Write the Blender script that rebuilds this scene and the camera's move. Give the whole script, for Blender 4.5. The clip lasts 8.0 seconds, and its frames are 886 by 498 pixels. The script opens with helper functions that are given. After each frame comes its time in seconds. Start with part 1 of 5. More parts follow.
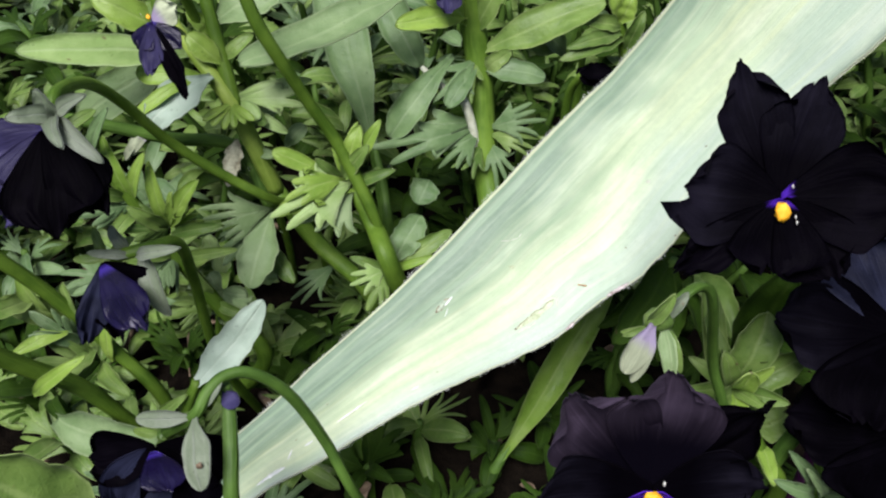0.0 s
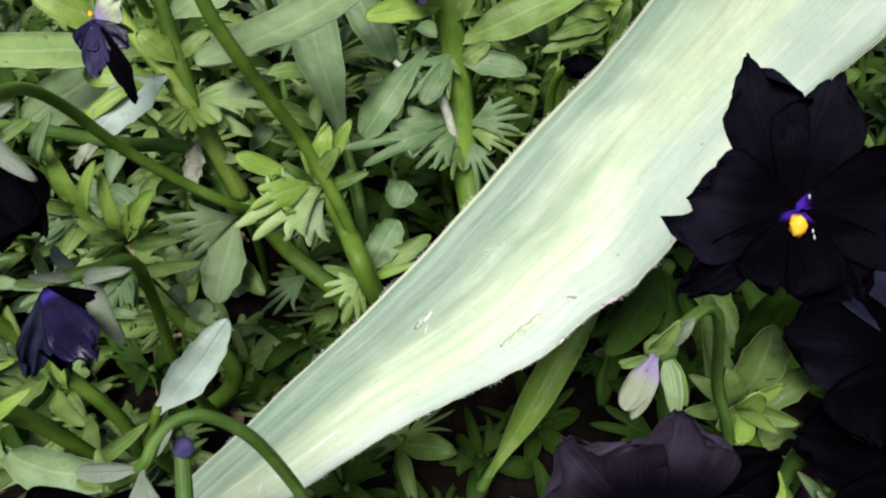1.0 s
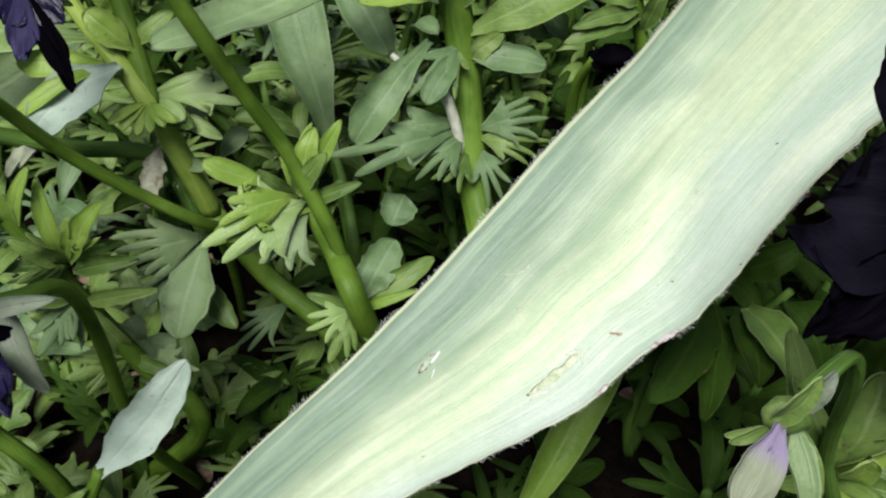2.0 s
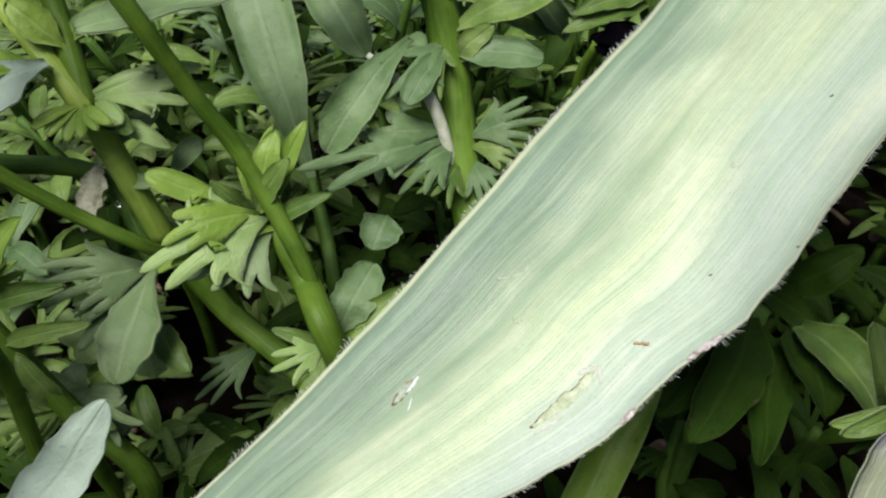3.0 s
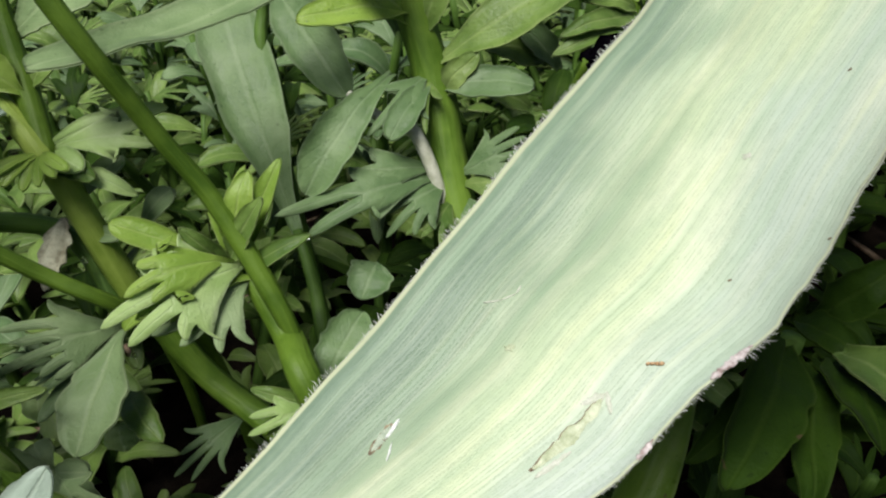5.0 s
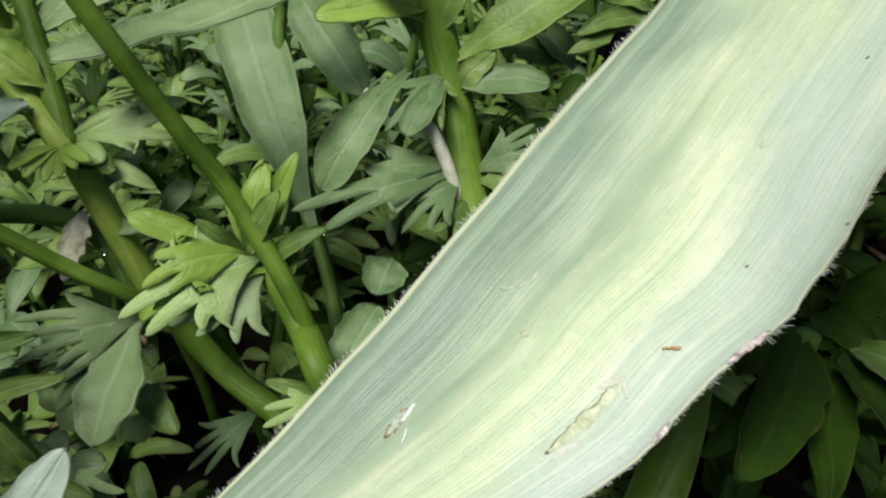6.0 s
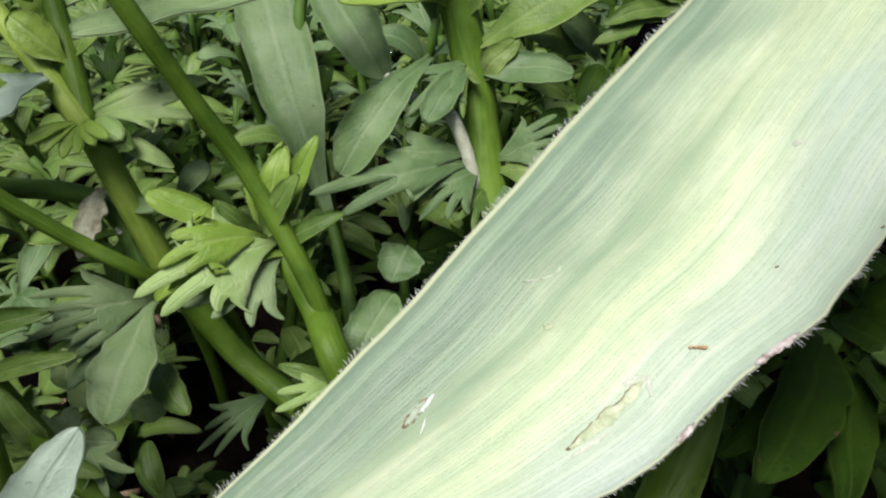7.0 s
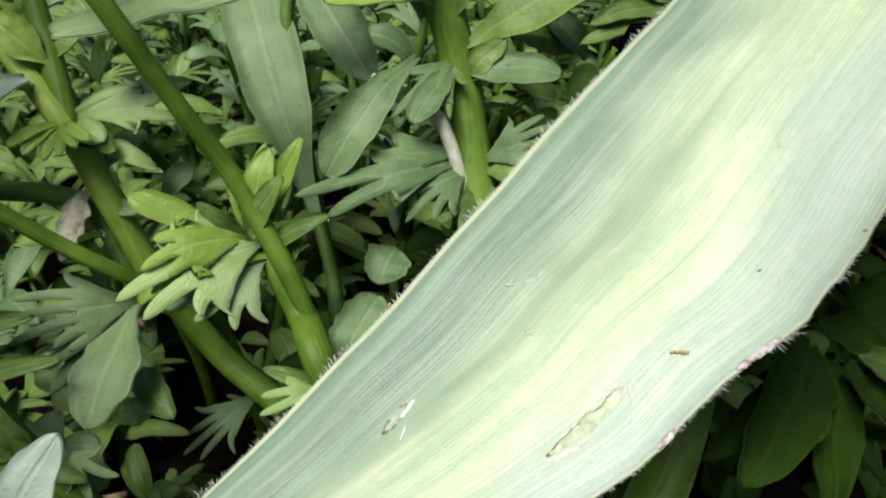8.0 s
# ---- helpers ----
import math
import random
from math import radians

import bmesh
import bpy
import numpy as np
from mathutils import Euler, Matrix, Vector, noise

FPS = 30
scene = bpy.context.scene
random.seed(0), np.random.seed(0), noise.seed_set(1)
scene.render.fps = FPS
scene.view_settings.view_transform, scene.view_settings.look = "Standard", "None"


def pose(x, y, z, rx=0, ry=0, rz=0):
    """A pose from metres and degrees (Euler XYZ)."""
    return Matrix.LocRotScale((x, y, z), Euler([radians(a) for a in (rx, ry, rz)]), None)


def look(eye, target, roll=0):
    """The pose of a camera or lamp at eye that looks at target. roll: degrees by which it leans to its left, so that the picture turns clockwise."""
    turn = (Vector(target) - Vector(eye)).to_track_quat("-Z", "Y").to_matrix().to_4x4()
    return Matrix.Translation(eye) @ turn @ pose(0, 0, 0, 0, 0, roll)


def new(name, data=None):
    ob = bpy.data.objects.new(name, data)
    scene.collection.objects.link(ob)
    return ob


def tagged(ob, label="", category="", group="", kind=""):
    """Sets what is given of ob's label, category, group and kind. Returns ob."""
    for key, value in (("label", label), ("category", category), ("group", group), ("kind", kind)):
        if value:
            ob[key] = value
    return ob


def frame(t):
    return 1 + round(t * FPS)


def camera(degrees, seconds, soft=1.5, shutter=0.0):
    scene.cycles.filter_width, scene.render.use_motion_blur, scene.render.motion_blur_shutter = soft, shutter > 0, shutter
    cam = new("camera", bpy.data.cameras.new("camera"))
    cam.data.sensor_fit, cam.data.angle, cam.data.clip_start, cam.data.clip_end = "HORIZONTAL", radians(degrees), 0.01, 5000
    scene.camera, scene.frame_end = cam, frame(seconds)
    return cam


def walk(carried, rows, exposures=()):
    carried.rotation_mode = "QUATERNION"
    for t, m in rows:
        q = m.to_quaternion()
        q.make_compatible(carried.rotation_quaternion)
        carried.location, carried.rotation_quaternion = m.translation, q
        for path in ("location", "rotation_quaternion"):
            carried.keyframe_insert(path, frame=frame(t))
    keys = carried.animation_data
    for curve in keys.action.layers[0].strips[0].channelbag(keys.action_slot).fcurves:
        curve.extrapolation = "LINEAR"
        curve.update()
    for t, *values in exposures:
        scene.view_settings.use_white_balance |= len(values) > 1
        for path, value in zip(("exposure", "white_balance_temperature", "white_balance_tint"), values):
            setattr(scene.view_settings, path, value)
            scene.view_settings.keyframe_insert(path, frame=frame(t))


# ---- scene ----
cam = camera(60.0, 8.0, soft=2.2)
PATH = [
    (0.0, pose(0.00003, 0.00001, 0.15202, 45.00, -0.00, -0.00)),
    (0.5, pose(0.00065, 0.00202, 0.14987, 45.05, -0.32, -0.46)),
    (1.0, pose(0.00099, 0.00934, 0.14786, 44.05, 0.07, -1.81)),
    (1.5, pose(0.00039, 0.01806, 0.14214, 44.21, 0.33, -0.50)),
    (1.7, pose(-0.00141, 0.02083, 0.13778, 44.90, -0.89, -1.79)),
    (2.8, pose(0.00092, 0.03263, 0.11655, 50.06, 0.60, -2.45)),
    (3.0, pose(0.00315, 0.03293, 0.11212, 52.07, 1.59, -2.56)),
    (3.5, pose(0.00487, 0.03579, 0.10108, 56.54, 4.59, -4.45)),
    (4.0, pose(0.00573, 0.03658, 0.10175, 59.11, 4.35, -4.09)),
    (4.2, pose(0.00607, 0.03545, 0.10223, 58.40, 4.75, -3.51)),
    (5.5, pose(0.00686, 0.03744, 0.10094, 58.56, 5.01, -2.64)),
    (6.0, pose(0.00609, 0.03523, 0.09985, 59.57, 4.99, -1.91)),
    (6.5, pose(0.00509, 0.03623, 0.09866, 59.61, 4.34, -1.34)),
    (7.0, pose(0.00453, 0.03617, 0.09971, 58.69, 3.65, -0.62)),
    (7.5, pose(0.00493, 0.03655, 0.09913, 58.59, 3.31, -0.72)),
    (8.0, pose(0.00593, 0.03697, 0.09969, 58.53, 3.63, -0.87)),
]
EXPOSURES = [(0.0, 0.81, 6200, 15), (1.5, 0.73, 6250, 13), (2.8, 0.57, 6350, 11), (3.5, 0.57, 6450, 11), (4.2, 0.62, 6450, 11), (5.5, 0.53, 6500, 11), (6.5, 0.60, 6500, 11), (8.0, 0.69, 6450, 10)]
walk(cam, PATH, EXPOSURES)

# ---- sky and sun: a bright overcast day ----
SUN_ELEVATION, SUN_TURN = radians(72), radians(200)
world = bpy.data.worlds.new("overcast_sky")
scene.world = world
world.use_nodes = True
sky = world.node_tree.nodes.new("ShaderNodeTexSky")
sky.sky_type, sky.sun_disc = "NISHITA", False
sky.sun_elevation, sky.sun_rotation = SUN_ELEVATION, SUN_TURN
sky.air_density, sky.dust_density, sky.ozone_density = 1.0, 4.0, 1.0
backdrop = world.node_tree.nodes["Background"]
backdrop.inputs["Strength"].default_value = 0.053
world.node_tree.links.new(sky.outputs["Color"], backdrop.inputs["Color"])
sun_data = bpy.data.lights.new("sun", "SUN")
sun_data.energy, sun_data.angle, sun_data.color = 3.75, radians(30), (1.0, 0.97, 0.93)
sun = new("sun", sun_data)
sun.matrix_world = look((-0.16, -0.32, 0.75), (0, 0, 0))


# ---- materials ----
def material(name):
    m = bpy.data.materials.new(name)
    m.use_nodes = True
    return m, m.node_tree.nodes, m.node_tree.links, m.node_tree.nodes["Principled BSDF"]


def node(nodes, kind, **values):
    n = nodes.new(kind)
    for key, value in values.items():
        n.inputs[key].default_value = value
    return n


def maths(nodes, links, op, a, b=None, c=None):
    n = nodes.new("ShaderNodeMath")
    n.operation = op
    for i, v in enumerate((a, b, c)):
        if v is None:
            continue
        if isinstance(v, (int, float)):
            n.inputs[i].default_value = v
        else:
            links.new(v, n.inputs[i])
    return n.outputs[0]


def blend(nodes, links, factor, a, b):
    n = nodes.new("ShaderNodeMix")
    n.data_type = "RGBA"
    for socket, v in ((n.inputs[0], factor), (n.inputs[6], a), (n.inputs[7], b)):
        if isinstance(v, (int, float)):
            socket.default_value = v
        elif isinstance(v, tuple):
            socket.default_value = (*v, 1)
        else:
            links.new(v, socket)
    return n.outputs[2]


def ramp(nodes, links, value, low, high):
    n = node(nodes, "ShaderNodeMapRange")
    n.interpolation_type = "SMOOTHSTEP"
    n.inputs["From Min"].default_value, n.inputs["From Max"].default_value = low, high
    links.new(value, n.inputs["Value"])
    return n.outputs["Result"]


def noise_at(nodes, links, coords, scale, detail=3.0, rough=0.55):
    n = node(nodes, "ShaderNodeTexNoise", Scale=scale, Detail=detail, Roughness=rough)
    links.new(coords, n.inputs["Vector"])
    return n.outputs["Fac"]


def bump(nodes, links, bsdf, height, distance, strength=0.6):
    n = node(nodes, "ShaderNodeBump", Strength=strength, Distance=distance)
    links.new(height, n.inputs["Height"])
    links.new(n.outputs["Normal"], bsdf.inputs["Normal"])
    return n.outputs["Normal"]


def see_through(m, nodes, links, bsdf, colour, share, normal=None):
    """A thin leaf or petal lets part of the light through."""
    thin = nodes.new("ShaderNodeBsdfTranslucent")
    links.new(colour, thin.inputs["Color"])
    if normal:
        links.new(normal, thin.inputs["Normal"])
    both = node(nodes, "ShaderNodeMixShader", Fac=share)
    links.new(bsdf.outputs[0], both.inputs[1])
    links.new(thin.outputs[0], both.inputs[2])
    links.new(both.outputs[0], nodes["Material Output"].inputs["Surface"])


def leaf_material(name, deep, fresh, rib, rough=0.42, through_light=0.36, gloss=0.30):
    m, nodes, links, bsdf = material(name)
    uv = nodes.new("ShaderNodeUVMap")
    split = nodes.new("ShaderNodeSeparateXYZ")
    links.new(uv.outputs[0], split.inputs[0])
    place = nodes.new("ShaderNodeNewGeometry")
    info = nodes.new("ShaderNodeObjectInfo")
    chance = maths(nodes, links, "FRACT", maths(nodes, links, "ADD", info.outputs["Random"], place.outputs["Random Per Island"]))
    side = maths(nodes, links, "ABSOLUTE", maths(nodes, links, "SUBTRACT", split.outputs["X"], 0.5))
    midrib = ramp(nodes, links, side, 0.07, 0.015)
    branch = maths(nodes, links, "SINE", maths(nodes, links, "SUBTRACT", maths(nodes, links, "MULTIPLY", split.outputs["Y"], 46.0),
                                                maths(nodes, links, "MULTIPLY", side, 30.0)))
    veins = ramp(nodes, links, branch, 0.75, 1.0)
    blotch = noise_at(nodes, links, place.outputs["Position"], 260.0, 3.0)
    grain = noise_at(nodes, links, place.outputs["Position"], 2600.0, 4.0)
    tone = maths(nodes, links, "ADD", maths(nodes, links, "MULTIPLY", chance, 0.50), maths(nodes, links, "MULTIPLY", ramp(nodes, links, blotch, 0.3, 0.7), 0.40))
    tone = maths(nodes, links, "ADD", tone, maths(nodes, links, "MULTIPLY", split.outputs["Y"], 0.18))
    colour = blend(nodes, links, tone, deep, fresh)
    bleach = ramp(nodes, links, noise_at(nodes, links, place.outputs["Position"], 95.0, 3.0), 0.52, 0.74)
    colour = blend(nodes, links, maths(nodes, links, "MULTIPLY", bleach, 0.35), colour, rib)
    colour = blend(nodes, links, maths(nodes, links, "MULTIPLY", ramp(nodes, links, side, 0.43, 0.5), 0.55), colour, rib)
    colour = blend(nodes, links, maths(nodes, links, "MULTIPLY", veins, 0.035), colour, rib)
    colour = blend(nodes, links, maths(nodes, links, "MULTIPLY", midrib, 0.28), colour, rib)
    colour = blend(nodes, links, maths(nodes, links, "MULTIPLY", ramp(nodes, links, grain, 0.45, 0.75), 0.18), colour, deep)
    rust = ramp(nodes, links, noise_at(nodes, links, place.outputs["Position"], 420.0, 2.0), 0.735, 0.78)
    colour = blend(nodes, links, maths(nodes, links, "MULTIPLY", rust, 0.7), colour, (0.16, 0.1, 0.06))
    fleck = ramp(nodes, links, noise_at(nodes, links, place.outputs["Position"], 1100.0, 1.0), 0.70, 0.76)
    colour = blend(nodes, links, maths(nodes, links, "MULTIPLY", fleck, 0.45), colour, tuple(c * 0.5 for c in deep))
    links.new(colour, bsdf.inputs["Base Color"])
    bsdf.inputs["Specular IOR Level"].default_value = gloss
    links.new(maths(nodes, links, "ADD", maths(nodes, links, "MULTIPLY", blotch, 0.4), rough - 0.22), bsdf.inputs["Roughness"])
    height = maths(nodes, links, "SUBTRACT", maths(nodes, links, "MULTIPLY", grain, 0.4), maths(nodes, links, "ADD", maths(nodes, links, "MULTIPLY", midrib, 0.3), maths(nodes, links, "MULTIPLY", veins, 0.06)))
    height = maths(nodes, links, "ADD", height, maths(nodes, links, "MULTIPLY", blotch, 1.4))
    normal = bump(nodes, links, bsdf, height, 0.00030, 0.75)
    bsdf.inputs["Sheen Weight"].default_value = 0.02
    bsdf.inputs["Sheen Roughness"].default_value = 0.6
    see_through(m, nodes, links, bsdf, blend(nodes, links, 0.35, colour, (min(1.0, fresh[0] * 1.5), min(1.0, fresh[1] * 1.45), fresh[2])), through_light, normal)
    return m


def stem_material(name, low, high, rough=0.5):
    m, nodes, links, bsdf = material(name)
    place = nodes.new("ShaderNodeNewGeometry")
    uv = nodes.new("ShaderNodeUVMap")
    stretch = node(nodes, "ShaderNodeMapping")
    stretch.inputs["Scale"].default_value = (9, 1.2, 1)
    links.new(uv.outputs[0], stretch.inputs[0])
    ridges = noise_at(nodes, links, stretch.outputs[0], 2.0, 2.0)
    blotch = noise_at(nodes, links, place.outputs["Position"], 150.0, 3.0)
    grain = noise_at(nodes, links, place.outputs["Position"], 3000.0, 2.0)
    colour = blend(nodes, links, ramp(nodes, links, blotch, 0.3, 0.7), low, high)
    colour = blend(nodes, links, maths(nodes, links, "MULTIPLY", ramp(nodes, links, ridges, 0.45, 0.7), 0.45), colour, high)
    links.new(colour, bsdf.inputs["Base Color"])
    bsdf.inputs["Roughness"].default_value = rough
    bsdf.inputs["Specular IOR Level"].default_value = 0.22
    normal = bump(nodes, links, bsdf, maths(nodes, links, "ADD", ridges, maths(nodes, links, "MULTIPLY", grain, 0.3)), 0.0003)
    see_through(m, nodes, links, bsdf, colour, 0.18, normal)
    return m


def strap_material():
    m, nodes, links, bsdf = material("strap_leaf_surface")
    uv = nodes.new("ShaderNodeUVMap")
    split = nodes.new("ShaderNodeSeparateXYZ")
    links.new(uv.outputs[0], split.inputs[0])
    place = nodes.new("ShaderNodeNewGeometry")

    def along(scale_u, scale_v, scale, detail=3.0):
        n = node(nodes, "ShaderNodeMapping")
        n.inputs["Scale"].default_value = (scale_u, scale_v, 1)
        links.new(uv.outputs[0], n.inputs[0])
        return noise_at(nodes, links, n.outputs[0], scale, detail)

    bands = along(7.0, 0.45, 1.0, 3.0)
    fine = along(24.0, 0.7, 1.0, 3.0)
    hairline = along(120.0, 1.6, 1.0, 2.0)
    dots = along(150.0, 170.0, 1.0, 2.0)
    cloud = noise_at(nodes, links, place.outputs["Position"], 60.0, 3.0)
    side = split.outputs["X"]
    wander = maths(nodes, links, "ADD", side, maths(nodes, links, "MULTIPLY", maths(nodes, links, "SUBTRACT", cloud, 0.5), 0.45))
    wander = maths(nodes, links, "ADD", wander, maths(nodes, links, "MULTIPLY", maths(nodes, links, "SUBTRACT", bands, 0.5), 0.30))
    wander = maths(nodes, links, "SUBTRACT", wander, maths(nodes, links, "MULTIPLY", ramp(nodes, links, split.outputs["Y"], 3.5, 2.2), 0.10))
    wander = maths(nodes, links, "ADD", wander, maths(nodes, links, "MULTIPLY", ramp(nodes, links, split.outputs["Y"], 3.5, 4.8), 0.16))
    # grey-green on one flank, creamy yellow-green down the middle, bluish wax on the other flank
    colour = blend(nodes, links, ramp(nodes, links, wander, 0.18, 0.66), (0.148, 0.222, 0.152), (0.500, 0.590, 0.375))
    colour = blend(nodes, links, maths(nodes, links, "MULTIPLY", ramp(nodes, links, wander, 0.60, 0.95), 0.9), colour, (0.390, 0.485, 0.400))
    colour = blend(nodes, links, maths(nodes, links, "MULTIPLY", ramp(nodes, links, fine, 0.46, 0.72), 0.26), colour, (0.560, 0.615, 0.420))
    colour = blend(nodes, links, maths(nodes, links, "MULTIPLY", ramp(nodes, links, fine, 0.48, 0.28), 0.20), colour, (0.260, 0.365, 0.205))
    broad = along(13.0, 0.22, 1.0, 2.0)
    colour = blend(nodes, links, maths(nodes, links, "MULTIPLY", ramp(nodes, links, broad, 0.44, 0.62), 0.36), colour, (0.330, 0.455, 0.285))
    colour = blend(nodes, links, maths(nodes, links, "MULTIPLY", ramp(nodes, links, broad, 0.46, 0.30), maths(nodes, links, "MULTIPLY", ramp(nodes, links, wander, 0.2, 0.5), 0.40)), colour, (0.560, 0.620, 0.340))
    rows_of_pores = maths(nodes, links, "SINE", maths(nodes, links, "ADD", maths(nodes, links, "MULTIPLY", side, 430.0), maths(nodes, links, "MULTIPLY", fine, 26.0)))
    pores = maths(nodes, links, "MULTIPLY", ramp(nodes, links, rows_of_pores, 0.0, 0.8), ramp(nodes, links, dots, 0.47, 0.60))
    colour = blend(nodes, links, maths(nodes, links, "MULTIPLY", pores, 0.24), colour, (0.191, 0.281, 0.159))
    colour = blend(nodes, links, maths(nodes, links, "MULTIPLY", ramp(nodes, links, hairline, 0.50, 0.34), 0.06), colour, (0.212, 0.307, 0.175))
    cream = maths(nodes, links, "MULTIPLY", ramp(nodes, links, along(8.0, 1.3, 1.0, 3.0), 0.46, 0.68), ramp(nodes, links, bands, 0.35, 0.6))
    colour = blend(nodes, links, maths(nodes, links, "MULTIPLY", cream, maths(nodes, links, "MULTIPLY", ramp(nodes, links, wander, 0.2, 0.5), 0.45)), colour, (0.67, 0.705, 0.52))
    mottle = ramp(nodes, links, noise_at(nodes, links, place.outputs["Position"], 900.0, 4.0), 0.35, 0.65)
    colour = blend(nodes, links, maths(nodes, links, "MULTIPLY", mottle, 0.14), colour, (0.25, 0.34, 0.24))
    pale = ramp(nodes, links, along(16.0, 4.0, 1.0, 2.0), 0.60, 0.74)
    colour = blend(nodes, links, maths(nodes, links, "MULTIPLY", pale, 0.12), colour, (0.43, 0.48, 0.36))
    bloom = ramp(nodes, links, noise_at(nodes, links, place.outputs["Position"], 2600.0, 3.0), 0.35, 0.70)
    frost = maths(nodes, links, "MULTIPLY", ramp(nodes, links, wander, 0.74, 1.08), ramp(nodes, links, bloom, -1.2, 1.0))
    colour = blend(nodes, links, maths(nodes, links, "MULTIPLY", frost, maths(nodes, links, "ADD", maths(nodes, links, "MULTIPLY", ramp(nodes, links, split.outputs["Y"], 3.6, 2.9), 0.55), 0.12)), colour, (0.560, 0.615, 0.580))
    edge = maths(nodes, links, "ADD", ramp(nodes, links, side, 0.024, 0.012), ramp(nodes, links, side, 0.988, 0.996))
    colour = blend(nodes, links, maths(nodes, links, "MULTIPLY", edge, 0.85), colour, (0.60, 0.65, 0.42))
    links.new(colour, bsdf.inputs["Base Color"])
    bsdf.inputs["Specular IOR Level"].default_value = 0.4
    links.new(maths(nodes, links, "ADD", maths(nodes, links, "MULTIPLY", dots, 0.2), 0.38), bsdf.inputs["Roughness"])
    height = maths(nodes, links, "SUBTRACT", maths(nodes, links, "ADD", fine, maths(nodes, links, "MULTIPLY", hairline, 0.5)), maths(nodes, links, "MULTIPLY", pores, 0.6))
    normal = bump(nodes, links, bsdf, height, 0.00018, 0.45)
    see_through(m, nodes, links, bsdf, colour, 0.2, normal)
    return m


def petal_material(name, base, throat, veil=0.35, reach=0.23, gloss=0.012, rough=0.62):
    m, nodes, links, bsdf = material(name)
    uv = nodes.new("ShaderNodeUVMap")
    split = nodes.new("ShaderNodeSeparateXYZ")
    links.new(uv.outputs[0], split.inputs[0])
    place = nodes.new("ShaderNodeNewGeometry")
    fan = node(nodes, "ShaderNodeMapping")
    fan.inputs["Scale"].default_value = (26, 1.6, 1)
    links.new(uv.outputs[0], fan.inputs[0])
    rays = noise_at(nodes, links, fan.outputs[0], 1.0, 3.0)
    blotch = noise_at(nodes, links, place.outputs["Position"], 190.0, 3.0)
    grain = noise_at(nodes, links, place.outputs["Position"], 4200.0, 2.0)
    lighter = tuple(min(1.0, c * 2.6 + 0.0002) for c in base)
    colour = blend(nodes, links, maths(nodes, links, "MULTIPLY", ramp(nodes, links, blotch, 0.42, 0.7), 0.6), base, lighter)
    colour = blend(nodes, links, maths(nodes, links, "MULTIPLY", ramp(nodes, links, rays, 0.5, 0.7), 0.4), colour, lighter)
    centre = ramp(nodes, links, maths(nodes, links, "ADD", split.outputs["Y"], maths(nodes, links, "MULTIPLY", rays, 0.12)), reach, reach * 0.45)
    colour = blend(nodes, links, centre, colour, throat)
    links.new(colour, bsdf.inputs["Base Color"])
    bsdf.inputs["Roughness"].default_value = rough
    bsdf.inputs["Specular IOR Level"].default_value = gloss
    bsdf.inputs["Sheen Weight"].default_value = veil
    bsdf.inputs["Sheen Roughness"].default_value = 0.45
    bsdf.inputs["Sheen Tint"].default_value = (0.55, 0.42, 0.62, 1)
    bump(nodes, links, bsdf, maths(nodes, links, "ADD", rays, maths(nodes, links, "MULTIPLY", grain, 0.4)), 0.0002)
    return m


def plain_material(name, one, two, scale, rough=0.6, depth=0.0003, gloss=0.5):
    m, nodes, links, bsdf = material(name)
    place = nodes.new("ShaderNodeNewGeometry")
    coarse = noise_at(nodes, links, place.outputs["Position"], scale, 4.0)
    grain = noise_at(nodes, links, place.outputs["Position"], scale * 9, 3.0)
    colour = blend(nodes, links, ramp(nodes, links, coarse, 0.3, 0.7), one, two)
    colour = blend(nodes, links, maths(nodes, links, "MULTIPLY", ramp(nodes, links, grain, 0.5, 0.8), 0.5), colour, tuple(c * 0.45 for c in one))
    links.new(colour, bsdf.inputs["Base Color"])
    bsdf.inputs["Roughness"].default_value = rough
    bsdf.inputs["Specular IOR Level"].default_value = gloss
    bump(nodes, links, bsdf, maths(nodes, links, "ADD", coarse, maths(nodes, links, "MULTIPLY", grain, 0.5)), depth)
    return m


GREEN = leaf_material("viola_leaf", (0.05, 0.112, 0.018), (0.185, 0.29, 0.062), (0.34, 0.43, 0.16))
BLUE_GREEN = leaf_material("viola_leaf_bluish", (0.062, 0.128, 0.044), (0.165, 0.262, 0.104), (0.31, 0.4, 0.23), 0.5)
FRESH = leaf_material("viola_leaf_young", (0.14, 0.262, 0.028), (0.3, 0.44, 0.078), (0.42, 0.53, 0.19), 0.36, 0.42)
PALE = leaf_material("pale_leaf", (0.13, 0.215, 0.082), (0.25, 0.35, 0.16), (0.39, 0.48, 0.27), 0.5)
WAXY = leaf_material("waxy_pale_leaf", (0.29, 0.39, 0.30), (0.42, 0.52, 0.43), (0.52, 0.60, 0.50), 0.45)
SEPAL = leaf_material("grey_sepal", (0.115, 0.155, 0.09), (0.20, 0.245, 0.165), (0.27, 0.28, 0.26), 0.5, 0.35)
# deep leaf green, mostly with the shade low in the bed coloured in
DEEP = leaf_material("deep_shaded_leaf", (0.012, 0.036, 0.003), (0.042, 0.096, 0.007), (0.08, 0.145, 0.02), 0.6, 0.5, gloss=0.12)
LIGHT = leaf_material("whitish_leaf", (0.215, 0.345, 0.095), (0.375, 0.510, 0.195), (0.52, 0.62, 0.36), 0.5)
WITHERED = plain_material("withered_leaf_skin", (0.13, 0.12, 0.07), (0.33, 0.34, 0.24), 650, 0.75)
STEM = stem_material("viola_stem", (0.046, 0.098, 0.008), (0.098, 0.174, 0.018))
